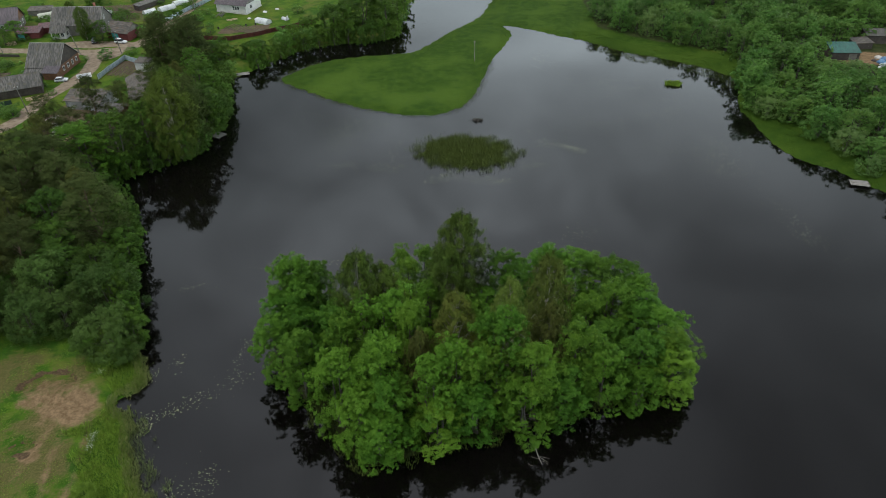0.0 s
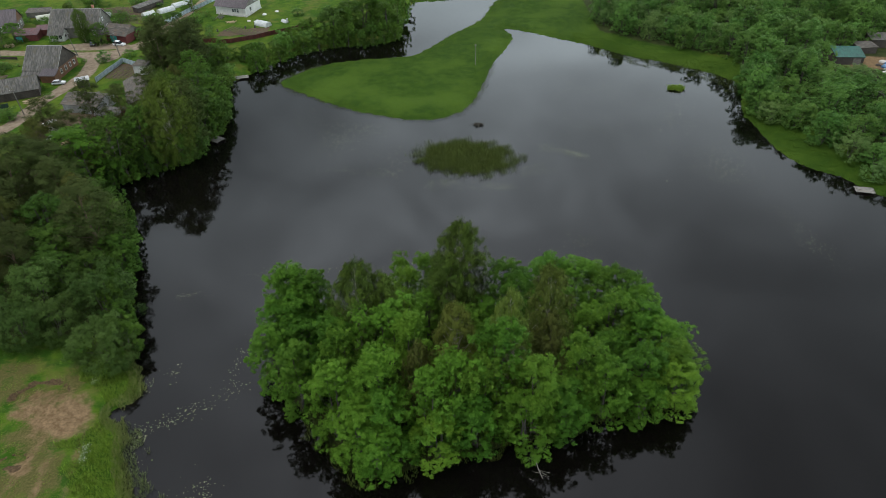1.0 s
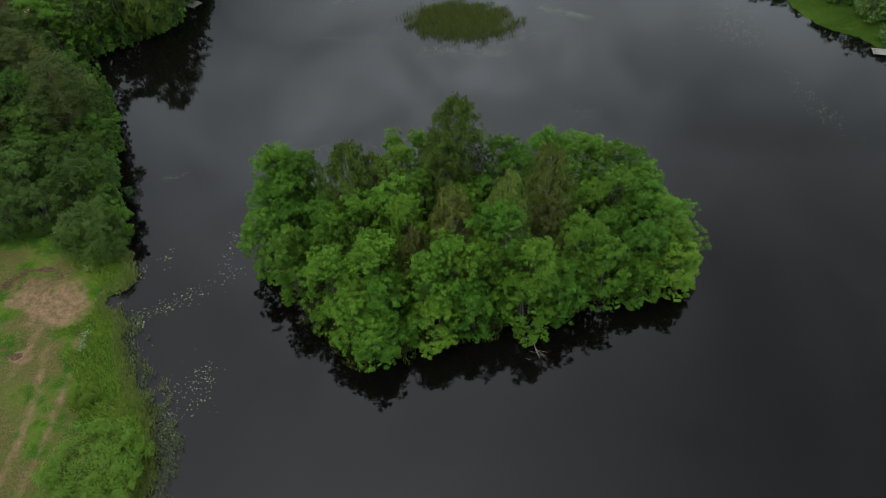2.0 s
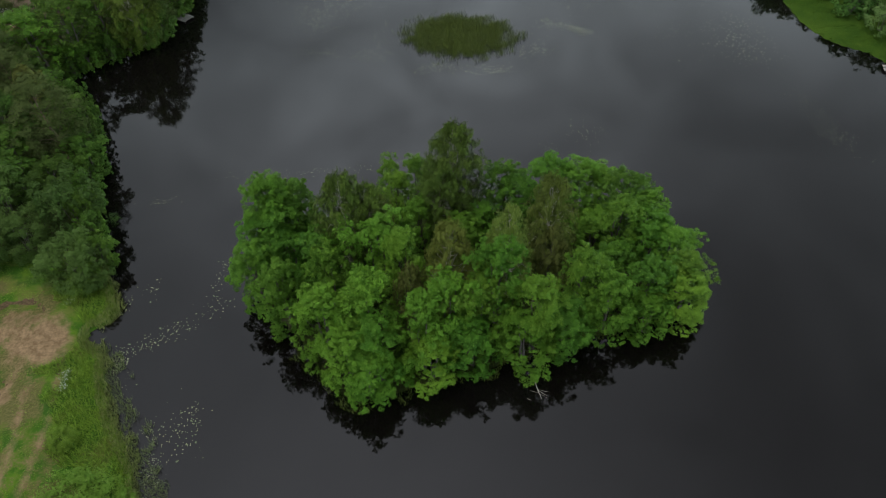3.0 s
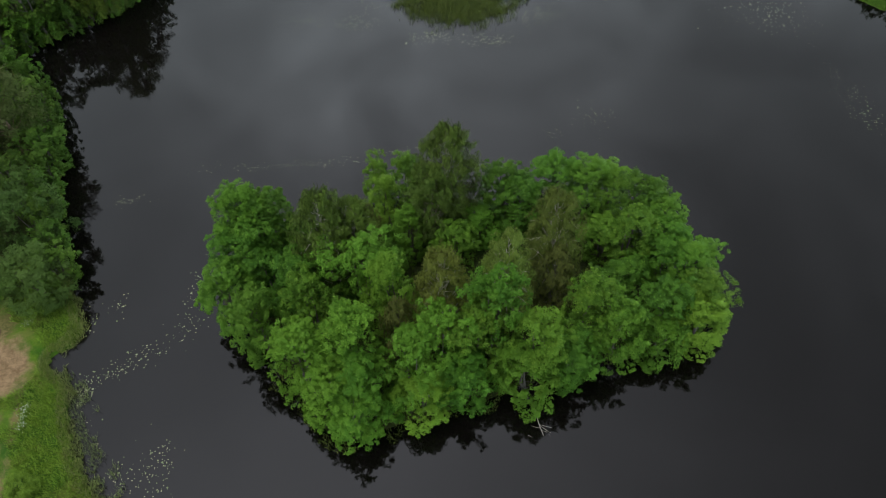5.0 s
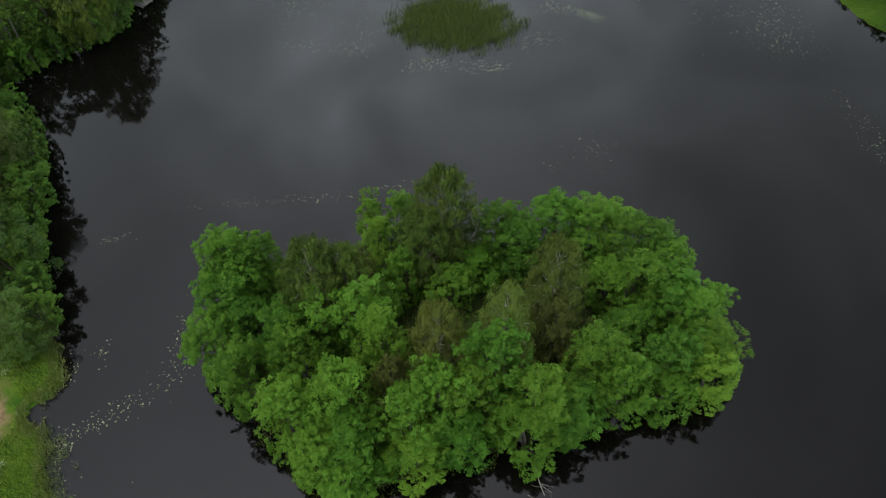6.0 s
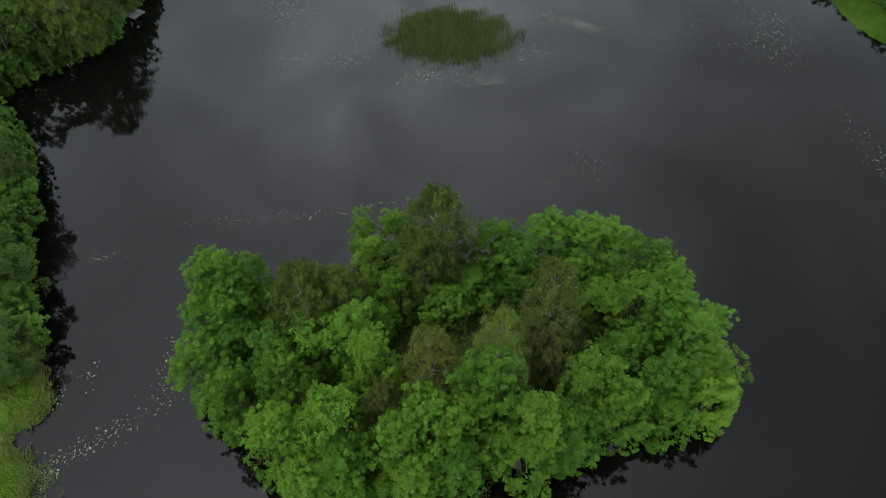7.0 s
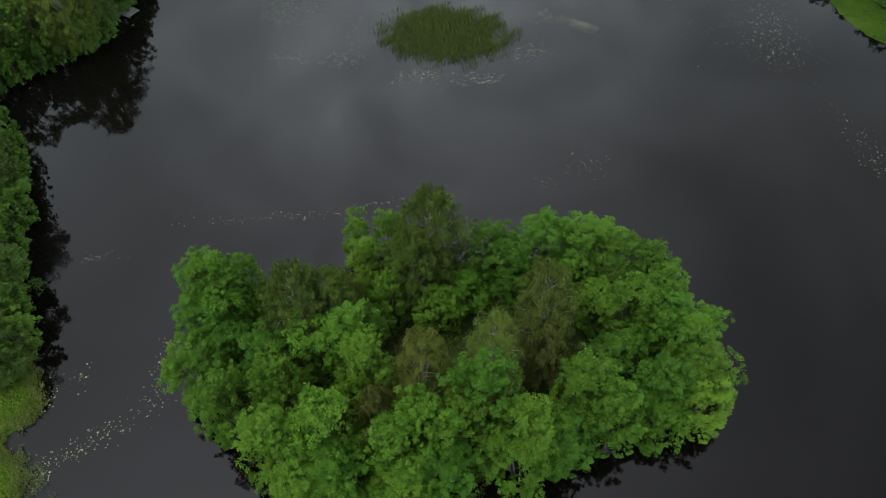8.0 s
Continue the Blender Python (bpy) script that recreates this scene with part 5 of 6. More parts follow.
jetty(105.0, 151.2, 2.8, 4.5, -14, "weathered pale plank jetty on the eastern shore", 0.4)
jetty(-69.0, 229.5, 2.6, 4.4, 20, "small pale plank landing beside the grassy bank")
jetty(-65.8, 183.3, 4.4, 3.4, 60, "grey plank jetty under the shore trees", 0.5, OLD_PLANK)
jetty(-75.5, 237.1, 2.5, 3.5, 15, "old plank footbridge lying on the wet bank", 0.35)

DRIFT = thing("driftwood", pose(14.0, 72.0, 0) @ Matrix.Scale(0.72, 4), "bleached fallen trunk with bare branches lying in the water", "driftwood")
_rng2 = np.random.default_rng(3)
_v, _f = tube([(-0.3, 1.5, 0.55), (0.1, -0.3, 0.32), (0.45, -2.6, 0.14), (1.2, -5.2, -0.05)], (0.13, 0.12, 0.09, 0.05), 7)
link_mesh("trunk", _v, _f, DEAD_WOOD, DRIFT)
for _a, _b, _r in (((0.55, -3.0, 0.14), (2.6, -4.6, 0.05), 0.05), ((0.5, -2.8, 0.14), (3.0, -3.6, 0.04), 0.045), ((0.7, -3.6, 0.1), (-1.0, -3.0, 0.06), 0.04),
                   ((0.8, -4.0, 0.08), (2.4, -5.4, 0.03), 0.035), ((-1.8, -4.9, 0.02), (-0.9, -5.4, 0.05), 0.05), ((0.4, -2.4, 0.16), (0.6, -2.8, 0.7), 0.03)):
    _v, _f = limb(_rng2, _a, _b, _r, _r * 0.4, -0.03)
    link_mesh("branch", _v, _f, DEAD_WOOD, DRIFT)

POLE = thing("marker_pole", pose(11.2, 238.2, ground_z(11.2, 238.2)), "thin pale wooden marker pole standing on the meadow", "pole")
_v, _f = tube([(0, 0, -0.5), (0.05, 0, 3.5), (0.0, 0.05, 7.2)], (0.10, 0.09, 0.07), 8)
link_mesh("shaft", _v, _f, DEAD_WOOD, POLE)
part("top_board", box(bmesh.new(), -0.30, 0.30, -0.05, 0.05, 6.7, 7.3, 0.02), DEAD_WOOD, POLE)

# white cow parsley in the bank grass
for _x, _y in ((-57.4, 72.8), (-57.0, 71.4), (-62.0, 87.6), (-57.6, 73.9)):
    _g = ground_z(_x, _y)
    _t = thing("flowering_plant", pose(_x, _y, _g), "white flowering cow parsley in the bank grass", "plant", "white flowering plants")
    _rr = np.random.default_rng(int(abs(_x * 10)))
    _st, _hd = [], []
    for _ in range(26):
        _dx, _dy, _h = *_rr.normal(size=2) * 0.42, _rr.uniform(0.7, 1.15)
        _st.append(tube([(_dx * 0.6, _dy * 0.6, -0.05), (_dx, _dy, _h)], (0.018, 0.01), 4))
        _ring = [(_dx + 0.06 * math.cos(w), _dy + 0.06 * math.sin(w), _h + 0.02) for w in np.linspace(0, 5.5, 7)]
        _hd.append(([(_dx, _dy, _h + 0.07), *_ring], [(0, i, i % 7 + 1) for i in range(1, 8)]))
    link_mesh("stems", *join(_st), BANK_GRASS, _t)
    tagged(link_mesh("flower_heads", *join(_hd), BLOSSOM, _t), kind="stuff")


# ---- woods beyond the village and the thicket ----
def far_woods():
    """Many small distant trees as one mass of leaf clumps."""
    rng = np.random.default_rng(91)
    quads, normals = [], []
    for _ in range(420):
        a, d = rng.uniform(0, 2 * math.pi), rng.uniform(230, 620)
        x, y = d * math.sin(a), 150 + d * math.cos(a)
        if (abs(x) < 260 and -60 < y < 330) or float(shore(np.array([[x, y]]))[0]) < 6:
            continue
        h, r, n = rng.uniform(9, 17), rng.uniform(4, 7), 70
        dirs = unit(rng.normal(size=(n, 3)))
        dirs[:, 2] = np.abs(dirs[:, 2]) * 1.4 - 0.4
        p = np.array((x, y, ground_z(x, y) + h * 0.5)) + dirs * np.array((r, r, h * 0.5)) * rng.uniform(0.7, 1.0, n)[:, None]
        nor = unit(dirs + 0.6 * rng.normal(size=(n, 3)))
        t = unit(np.cross(nor, rng.normal(size=(n, 3))))
        b = np.cross(nor, t)
        s = rng.uniform(1.2, 2.4, n)[:, None]
        quads.append(np.stack((p - t * s, p - b * s * 0.7, p + t * s, p + b * s * 0.7), axis=1))
        normals.append(unit(dirs + 0.4 * nor))
    tagged(leaves_mesh("far_woods", np.concatenate(quads), np.concatenate(normals), SCRUB), "distant mixed woods beyond the village and lake", "woods", kind="stuff")


far_woods()


# ---- village ----
def prism(L, W, eave, ridge):
    """Walls of a house with gables at both ends of its ridge."""
    a, b = L / 2, W / 2
    v = [(-a, -b, -0.4), (a, -b, -0.4), (a, b, -0.4), (-a, b, -0.4), (-a, -b, eave), (a, -b, eave), (a, b, eave), (-a, b, eave), (-a, 0, ridge), (a, 0, ridge)]
    return v, [(0, 1, 5, 4), (1, 2, 6, 9, 5), (2, 3, 7, 6), (3, 0, 4, 8, 7), (4, 5, 9, 8), (6, 7, 8, 9), (3, 2, 1, 0)]


def slab(corners, thick):
    """A sheet of some thickness under four corners."""
    c = [Vector(p) for p in corners]
    n = (c[1] - c[0]).cross(c[3] - c[0]).normalized() * thick
    v = c + [p - n for p in c]
    return v, [(0, 1, 2, 3), (7, 6, 5, 4), (0, 4, 5, 1), (1, 5, 6, 2), (2, 6, 7, 3), (3, 7, 4, 0)]


def window(root, side, u, z, w, h, L, W, trim=TRIM):
    """A framed window on the south, north, east or west wall, u metres along it."""
    place = {"s": pose(u, -W / 2, z, 0, 0, 0), "n": pose(u, W / 2, z, 0, 0, 180), "e": pose(L / 2, u, z, 0, 0, 90), "w": pose(-L / 2, u, z, 0, 0, -90)}[side]
    bm = bmesh.new()
    for x0, x1, z0, z1 in ((-w / 2 - 0.12, -w / 2, -0.12, h + 0.12), (w / 2, w / 2 + 0.12, -0.12, h + 0.12), (-w / 2, w / 2, h, h + 0.12), (-w / 2, w / 2, -0.12, 0), (-0.03, 0.03, 0, h)):
        box(bm, x0, x1, -0.07, 0.02, z0, z1)
    fr = part("window", bm, trim, root, "white window frame")
    fr.matrix_basis = place
    part("pane", box(bmesh.new(), -w / 2, w / 2, -0.025, 0.01, 0, h), GLASS, fr, "dark glass pane")


def door(root, side, u, w, h, L, W, material, label):
    place = {"s": pose(u, -W / 2, 0, 0, 0, 0), "e": pose(L / 2, u, 0, 0, 0, 90), "w": pose(-L / 2, u, 0, 0, 0, -90)}[side]
    d = part("door", box(bmesh.new(), -w / 2, w / 2, -0.06, 0.02, 0.0, h, 0.01), material, root, label)
    d.matrix_basis = place
    part("handle", box(bmesh.new(), w / 2 - 0.18, w / 2 - 0.12, -0.11, -0.05, h * 0.45, h * 0.45 + 0.15, 0.01), METAL, d)


def house(name, x, y, turn, L, W, eave, ridge, walls, roof, label, windows=(), doors=(), chimneys=(), over=0.45, gable=None, verge=None, category="house"):
    root = thing(name, pose(x, y, ground_z(x, y), 0, 0, turn), label, category)
    v, f = prism(L, W, eave, ridge)
    link_mesh("wall", v, f, walls, root)
    k = (ridge - eave) / (W / 2)
    a, b, z0 = L / 2 + over, W / 2 + over, eave - over * k + 0.10
    for s in (-1, 1):
        q = [(-a * s, s * b, z0), (-a * s, 0, ridge + 0.10), (a * s, 0, ridge + 0.10), (a * s, s * b, z0)]
        v, f = slab(q[::-1], 0.09)
        link_mesh("roof_slope", v, f, roof, root)
        if verge:
            for e in (-1, 1):
                v, f = tube([(e * (a + 0.03), s * (b + 0.02), z0 + 0.03), (e * (a + 0.03), 0, ridge + 0.14)], (0.06, 0.06), 4)
                link_mesh("verge_board", v, f, verge, root, "pale verge board")
    v, f = tube([(-a, 0, ridge + 0.13), (a, 0, ridge + 0.13)], (0.13, 0.13), 6)
    link_mesh("ridge_cap", v, f, verge or roof, root)
    if gable:
        for e in (-1, 1):
            p = [(e * (L / 2 + 0.03), -W / 2, eave + 0.05), (e * (L / 2 + 0.03), W / 2, eave + 0.05), (e * (L / 2 + 0.03), 0, ridge)]
            q = [(px - e * 0.06, py, pz) for px, py, pz in p]
            link_mesh("gable_board", p + q, [(0, 1, 2), (5, 4, 3), (0, 3, 4, 1), (1, 4, 5, 2), (2, 5, 3, 0)], gable, root)
    for side, u, z, w, h in windows:
        window(root, side, u, z, w, h, L, W)
    for side, u, w, h, material, text in doors:
        door(root, side, u, w, h, L, W, material, text)
    for u, s in chimneys:
        bm = box(bmesh.new(), u - 0.35, u + 0.35, s - 0.35, s + 0.35, ridge - abs(s) * k - 0.5, ridge + 0.9, 0.02)
        box(bm, u - 0.43, u + 0.43, s - 0.43, s + 0.43, ridge + 0.9, ridge + 1.05, 0.02)
        part("chimney", bm, BRICK_RED, root, "red brick chimney")
    return root


def shed(name, x, y, turn, L, W, front, back, walls, roof, label, doors=(), windows=(), rim=None, over=0.3, category="shed"):
    """A small building under one sloping sheet; the front looks to local south."""
    root = thing(name, pose(x, y, ground_z(x, y), 0, 0, turn), label, category)
    a, b = L / 2, W / 2
    v = [(-a, -b, -0.4), (a, -b, -0.4), (a, b, -0.4), (-a, b, -0.4), (-a, -b, front), (a, -b, front), (a, b, back), (-a, b, back)]
    link_mesh("wall", v, [(0, 1, 5, 4), (1, 2, 6, 5), (2, 3, 7, 6), (3, 0, 4, 7), (4, 5, 6, 7), (3, 2, 1, 0)], walls, root)
    k = (back - front) / W
    o = over
    v, f = slab([(-a - o, -b - o, front - k * o + 0.1), (a + o, -b - o, front - k * o + 0.1), (a + o, b + o, back + k * o + 0.1), (-a - o, b + o, back + k * o + 0.1)], 0.08)
    link_mesh("roof", v, f, roof, root)
    if rim:
        ring = [(-a - o, -b - o, front - k * o + 0.12), (a + o, -b - o, front - k * o + 0.12), (a + o, b + o, back + k * o + 0.12), (-a - o, b + o, back + k * o + 0.12)]
        for i in range(4):
            v, f = tube([ring[i], ring[(i + 1) % 4]], (0.08, 0.08), 4)
            link_mesh("fascia", v, f, rim, root, "white roof edge")
    for side, u, w, h, material, text in doors:
        door(root, side, u, w, h, L, W, material, text)
    for side, u, z, w, h in windows:
        window(root, side, u, z, w, h, L, W)
    return root


brown = house("log_house", -135.0, 233.4, -3, 11.2, 13.6, 3.3, 9.0, LOGS, SLATE, "brown boarded log house under a steep grey slate roof",
              [("e", -4.2, 1.2, 1.0, 1.4), ("e", -1.2, 1.2, 1.0, 1.4), ("e", 1.8, 1.2, 1.0, 1.4), ("e", 4.6, 1.2, 1.0, 1.4), ("s", 2, 1.2, 1.0, 1.4)], gable=DARK_WOOD, verge=PALE_EDGE)
_p = box(bmesh.new(), 1.2, 6.2, -10.0, -6.7, -0.4, 2.3)
part("porch", _p, LOGS, brown)
_v, _f = slab([(0.9, -10.3, 2.4), (6.5, -10.3, 2.4), (6.5, -6.5, 3.7), (0.9, -6.5, 3.7)], 0.08)
link_mesh("porch_roof", _v, _f, PLUM_TIN, brown, "dark plum sheet porch roof")
_v, _f = slab([(-6.0, -9.4, 1.8), (0.7, -9.4, 1.8), (0.7, -6.6, 3.2), (-6.0, -6.6, 3.2)], 0.08)
link_mesh("lean_to_roof", _v, _f, SLATE, brown)
for _i in range(4):
    _v, _f = tube([(-5.6 + 1.9 * _i, -9.1, -0.4), (-5.6 + 1.9 * _i, -9.1, 1.85)], (0.1, 0.1), 6)
    link_mesh("post", _v, _f, DARK_WOOD, brown)

big = house("farmhouse", -141.5, 273.6, 0, 18.5, 12, 4.2, 9.2, GREY_WOOD, SLATE, "large weathered grey farmhouse with a slate roof",
            [("e", -2.5, 1.4, 0.9, 1.3), ("e", 2.0, 1.4, 0.9, 1.3), ("e", -0.5, 5.0, 0.9, 1.1), ("s", 3, 1.4, 1.0, 1.4), ("s", 7.5, 1.4, 1.0, 1.4)], chimneys=[(6, 1.5)], gable=GREY_WOOD, verge=PALE_EDGE)
house("veranda", -147.2, 265.8, 0, 5.4, 4.2, 2.7, 4.4, WHITE_WALL, SLATE, "white glazed veranda against the grey farmhouse",
            [("s", -1.7, 1.0, 1.1, 1.3), ("s", 0, 1.0, 1.1, 1.3), ("s", 1.7, 1.0, 1.1, 1.3), ("e", 0, 1.0, 1.2, 1.3)], category="veranda")
house("barn", -138.8, 213.4, 24, 16, 8.4, 2.6, 5.4, DARK_WOOD, SLATE, "low dark wooden barn with a grey slate roof", doors=[("e", 0, 1.8, 2.0, GREY_WOOD, "grey plank door")], category="barn")
house("red_barn", -122.5, 265.8, -18, 9.5, 8.2, 3.0, 5.6, RED_PAINT, OLD_SLATE, "dark red wooden barn with a worn slate roof",
      doors=[("s", -1.0, 3.0, 2.5, TEAL_PAINT, "teal painted double door")], gable=GREY_WOOD, category="barn")
house("cottage", -174.5, 278.0, 14, 12, 10, 3.2, 7.6, GREY_WOOD, PLUM_TIN, "weathered cottage under a plum metal roof", [("e", -2, 1.2, 1, 1.3), ("e", 2, 1.2, 1, 1.3), ("s", 0, 1.2, 1, 1.3)], gable=LOGS)
shed("garage", -159.7, 267.2, 8, 8.5, 5.4, 2.3, 3.1, RED_PAINT, MAROON_TIN, "maroon metal garage beside the village road", [("s", -2.6, 2.6, 2.0, TEAL_PAINT, "teal garage door")], category="garage")
shed("garage", -155.1, 273.1, 12, 7.0, 4.5, 2.2, 2.7, RED_PAINT, MAROON_TIN, "small maroon shed behind the garage", category="shed")
shed("woodshed", -168.3, 294.9, 5, 9, 4, 2.2, 2.8, GREY_WOOD, OLD_SLATE, "grey plank woodshed in the gardens")
shed("shed", -156.0, 285.7, 15, 4.5, 4, 2.2, 2.5, GREY_WOOD, WHITE_TIN, "small shed roofed with pale sheet")
shed("shed", -126.1, 304.3, 62, 14, 3, 2.0, 2.4, DARK_WOOD, SLATE, "long low dark shed between garden beds")
white = house("white_house", -86.0, 298.5, -18, 14, 12, 3.5, 8.2, WHITE_WALL, PLUM_TIN, "unfinished white brick house with a plum metal roof",
              [("s", 1.2, 1.3, 0.8, 1.4), ("s", 2.3, 1.3, 0.8, 1.4), ("s", 3.4, 1.3, 0.8, 1.4), ("e", -2, 1.3, 1.2, 1.4), ("e", 2, 4.4, 1.0, 1.0)], gable=GREY_WOOD, over=0.5)
part("plinth", box(bmesh.new(), -7.2, 7.2, -6.2, 6.2, -0.4, 0.35, 0.02), RUBBLE, white, "grey concrete plinth")
shed("white_shed", -103.1, 231.9, -8, 4.6, 4.2, 3.1, 3.5, WHITE_WALL, OLD_SLATE, "small white shed with a grey sheet roof", [("s", 0.9, 1.0, 1.9, TRIM, "white door")])
house("long_shed", -97.3, 210.3, -66, 20, 6.2, 2.3, 3.5, GREY_WOOD, OLD_SLATE, "long low shed with a stained grey roof", category="shed")
house("workshop", -109.8, 203.5, -12, 12, 9, 2.7, 4.4, WHITE_TIN, OLD_SLATE, "pale sheet-metal workshop with a rusty grey roof", doors=[("s", -2, 2.6, 2.2, METAL, "grey metal door")], category="workshop")
shed("red_shed", -99.8, 194.5, -10, 7, 5, 2.2, 2.8, RED_PAINT, SLATE, "dull red shed between the pines")
shed("hut", -119.0, 220.3, 28, 3.8, 2.8, 2.4, 2.5, DARK_WOOD, WHITE_TIN, "dark hut with a white sheet roof", rim=TRIM, category="hut")
shed("white_hut", -144.3, 205.3, 20, 3.4, 2.6, 2.2, 2.4, WHITE_WALL, WHITE_TIN, "small white hut beside the barn", [("s", 0.4, 0.8, 1.8, DARK_WOOD, "dark doorway door")], category="hut")
teal = shed("green_roofed_shed", 138.1, 233.3, -4, 9.2, 6.2, 2.6, 4.0, DARK_WOOD, TEAL_TIN, "dark shed under a bright green metal roof", [("s", 2.4, 2.6, 2.1, GREY_WOOD, "grey plank gate")])
shed("shed", 148.8, 242.5, 4, 6.5, 5, 2.3, 2.6, DARK_WOOD, OLD_SLATE, "dark brown low shed at the yard's edge", [("s", 1.0, 1.6, 1.9, DARK_WOOD, "dark plank door")])
shed("shed", 157.2, 248.4, -8, 8, 6, 2.8, 3.4, DARK_WOOD, SLATE, "dark shed with a grey sheet roof")
shed("boat_shed", 136.2, 199.0, 10, 7, 5, 2.5, 3.0, DARK_WOOD, OLD_SLATE, "dark boat shed at the thicket's edge")
shed("white_shed", 187.9, 298.0, 0, 6, 5, 2.6, 3.0, WHITE_WALL, WHITE_TIN, "small white shed behind the wood")


def greenhouse(x, y, turn, L, R, material, label):
    root = thing("greenhouse", pose(x, y, ground_z(x, y), 0, 0, turn), label, "greenhouse", "garden greenhouses")
    n = 10
    arc = [(R * math.cos(math.pi * i / n), R * 1.05 * math.sin(math.pi * i / n)) for i in range(n + 1)]
    v = [(-L / 2, a, b) for a, b in arc] + [(L / 2, a, b) for a, b in arc]
    m = n + 1
    link_mesh("cover", v, [(i, i + 1, m + i + 1, m + i) for i in range(n)] + [tuple(range(m)), tuple(range(2 * m - 1, m - 1, -1))], material, root)
    for k in range(5):
        u = -L / 2 + L * k / 4
        v, f = tube([(u, a * 1.015, b * 1.015) for a, b in arc], [0.035] * m, 5)
        link_mesh("rib", v, f, METAL, root)
    part("door", box(bmesh.new(), L / 2 - 0.02, L / 2 + 0.05, -0.45, 0.45, 0, 1.8, 0.01), TRIM, root)
    return root


for _x, _y, _t, _L, _R, _m, _s in ((-163.4, 291.7, 32, 9, 1.8, OLIVE_SHEET, "dusty olive tunnel greenhouse in the gardens"), (-170.4, 297.7, 35, 7, 1.6, FILM_SHEET, "white tunnel greenhouse in the gardens"),
                                   (-180.8, 293.9, 20, 7, 1.7, FILM_SHEET, "white tunnel greenhouse in the gardens"), (-141.3, 293.9, 10, 5.5, 1.6, FILM_SHEET, "white tunnel greenhouse behind the farmhouse"),
                                   (-122.8, 294.3, 48, 5, 1.5, FILM_SHEET, "short white tunnel greenhouse by the road"), (-117.1, 299.4, 48, 7, 1.6, FILM_SHEET, "white tunnel greenhouse by the road"),
                                   (-113.0, 307.4, 48, 8, 1.6, FILM_SHEET, "white tunnel greenhouse by the road"), (-72.0, 279.8, -30, 6, 1.7, FILM_SHEET, "white tunnel greenhouse on the lawn"),
                                   (-63.9, 283.5, -40, 3, 0.9, FILM_SHEET, "small white plant tunnel on the lawn")):
    greenhouse(_x, _y, _t, _L, _R, _m, _s)


def fence(points, height, material, label, seed=0):
    root = thing("fence", pose(*points[0], 0), label, "fence")
    x0, y0 = points[0]
    rng = random.Random(seed)
    for (ax, ay), (bx, by) in zip(points, points[1:]):
        d = math.hypot(bx - ax, by - ay)
        n = max(1, round(d / 2.4))
        turn = math.degrees(math.atan2(by - ay, bx - ax))
        for i in range(n):
            u, w = i / n, (i + 0.5) / n
            px, py, cx, cy = ax + (bx - ax) * u, ay + (by - ay) * u, ax + (bx - ax) * w, ay + (by - ay) * w
            g = ground_z(cx, cy)
            pn = part("panel", box(bmesh.new(), -d / n / 2 + 0.02, d / n / 2 - 0.02, -0.03, 0.03, 0.08, height), material, root)
            pn.matrix_basis = pose(cx - x0, cy - y0, g, rng.uniform(-1.5, 1.5), 0, turn)
            v, f = tube([(0, 0.08, -0.4), (0, 0.08, height + 0.08)], (0.05, 0.05), 6)
            po = link_mesh("post", v, f, GREY_WOOD, root)
            po.matrix_basis = pose(px - x0, py - y0, g, 0, 0, turn)
    return root


fence([(-115.9, 222.8), (-113.7, 241.2), (-107.1, 237.1)], 1.8, BLUE_TIN, "pale blue sheet fence round a garden plot", 1)
fence([(-112.2, 282.9), (-106.8, 297.6), (-99.9, 314.5)], 1.7, BLUE_TIN, "pale blue-white fence along the village road", 2)
fence([(-90.4, 260.1), (-80.1, 259.8), (-70.8, 265.1), (-63.0, 270.7), (-50.8, 278.8)], 1.7, MAROON_TIN, "maroon sheet fence above the lake", 3)
fence([(-149.7, 196.1), (-135.5, 203.9)], 1.5, surface("dark_green_fence_paint", (0.015, 0.035, 0.025), (0.03, 0.06, 0.04), 4), "dark green fence along a garden", 4)
fence([(-167.7, 246.5), (-153.2, 245.0)], 1.0, DARK_WOOD, "low dark picket fence beside the village road", 5)
fence([(-110.6, 147.7), (-98.8, 142.3)], 1.2, GREY_WOOD, "grey broken plank fence among the pines", 6)


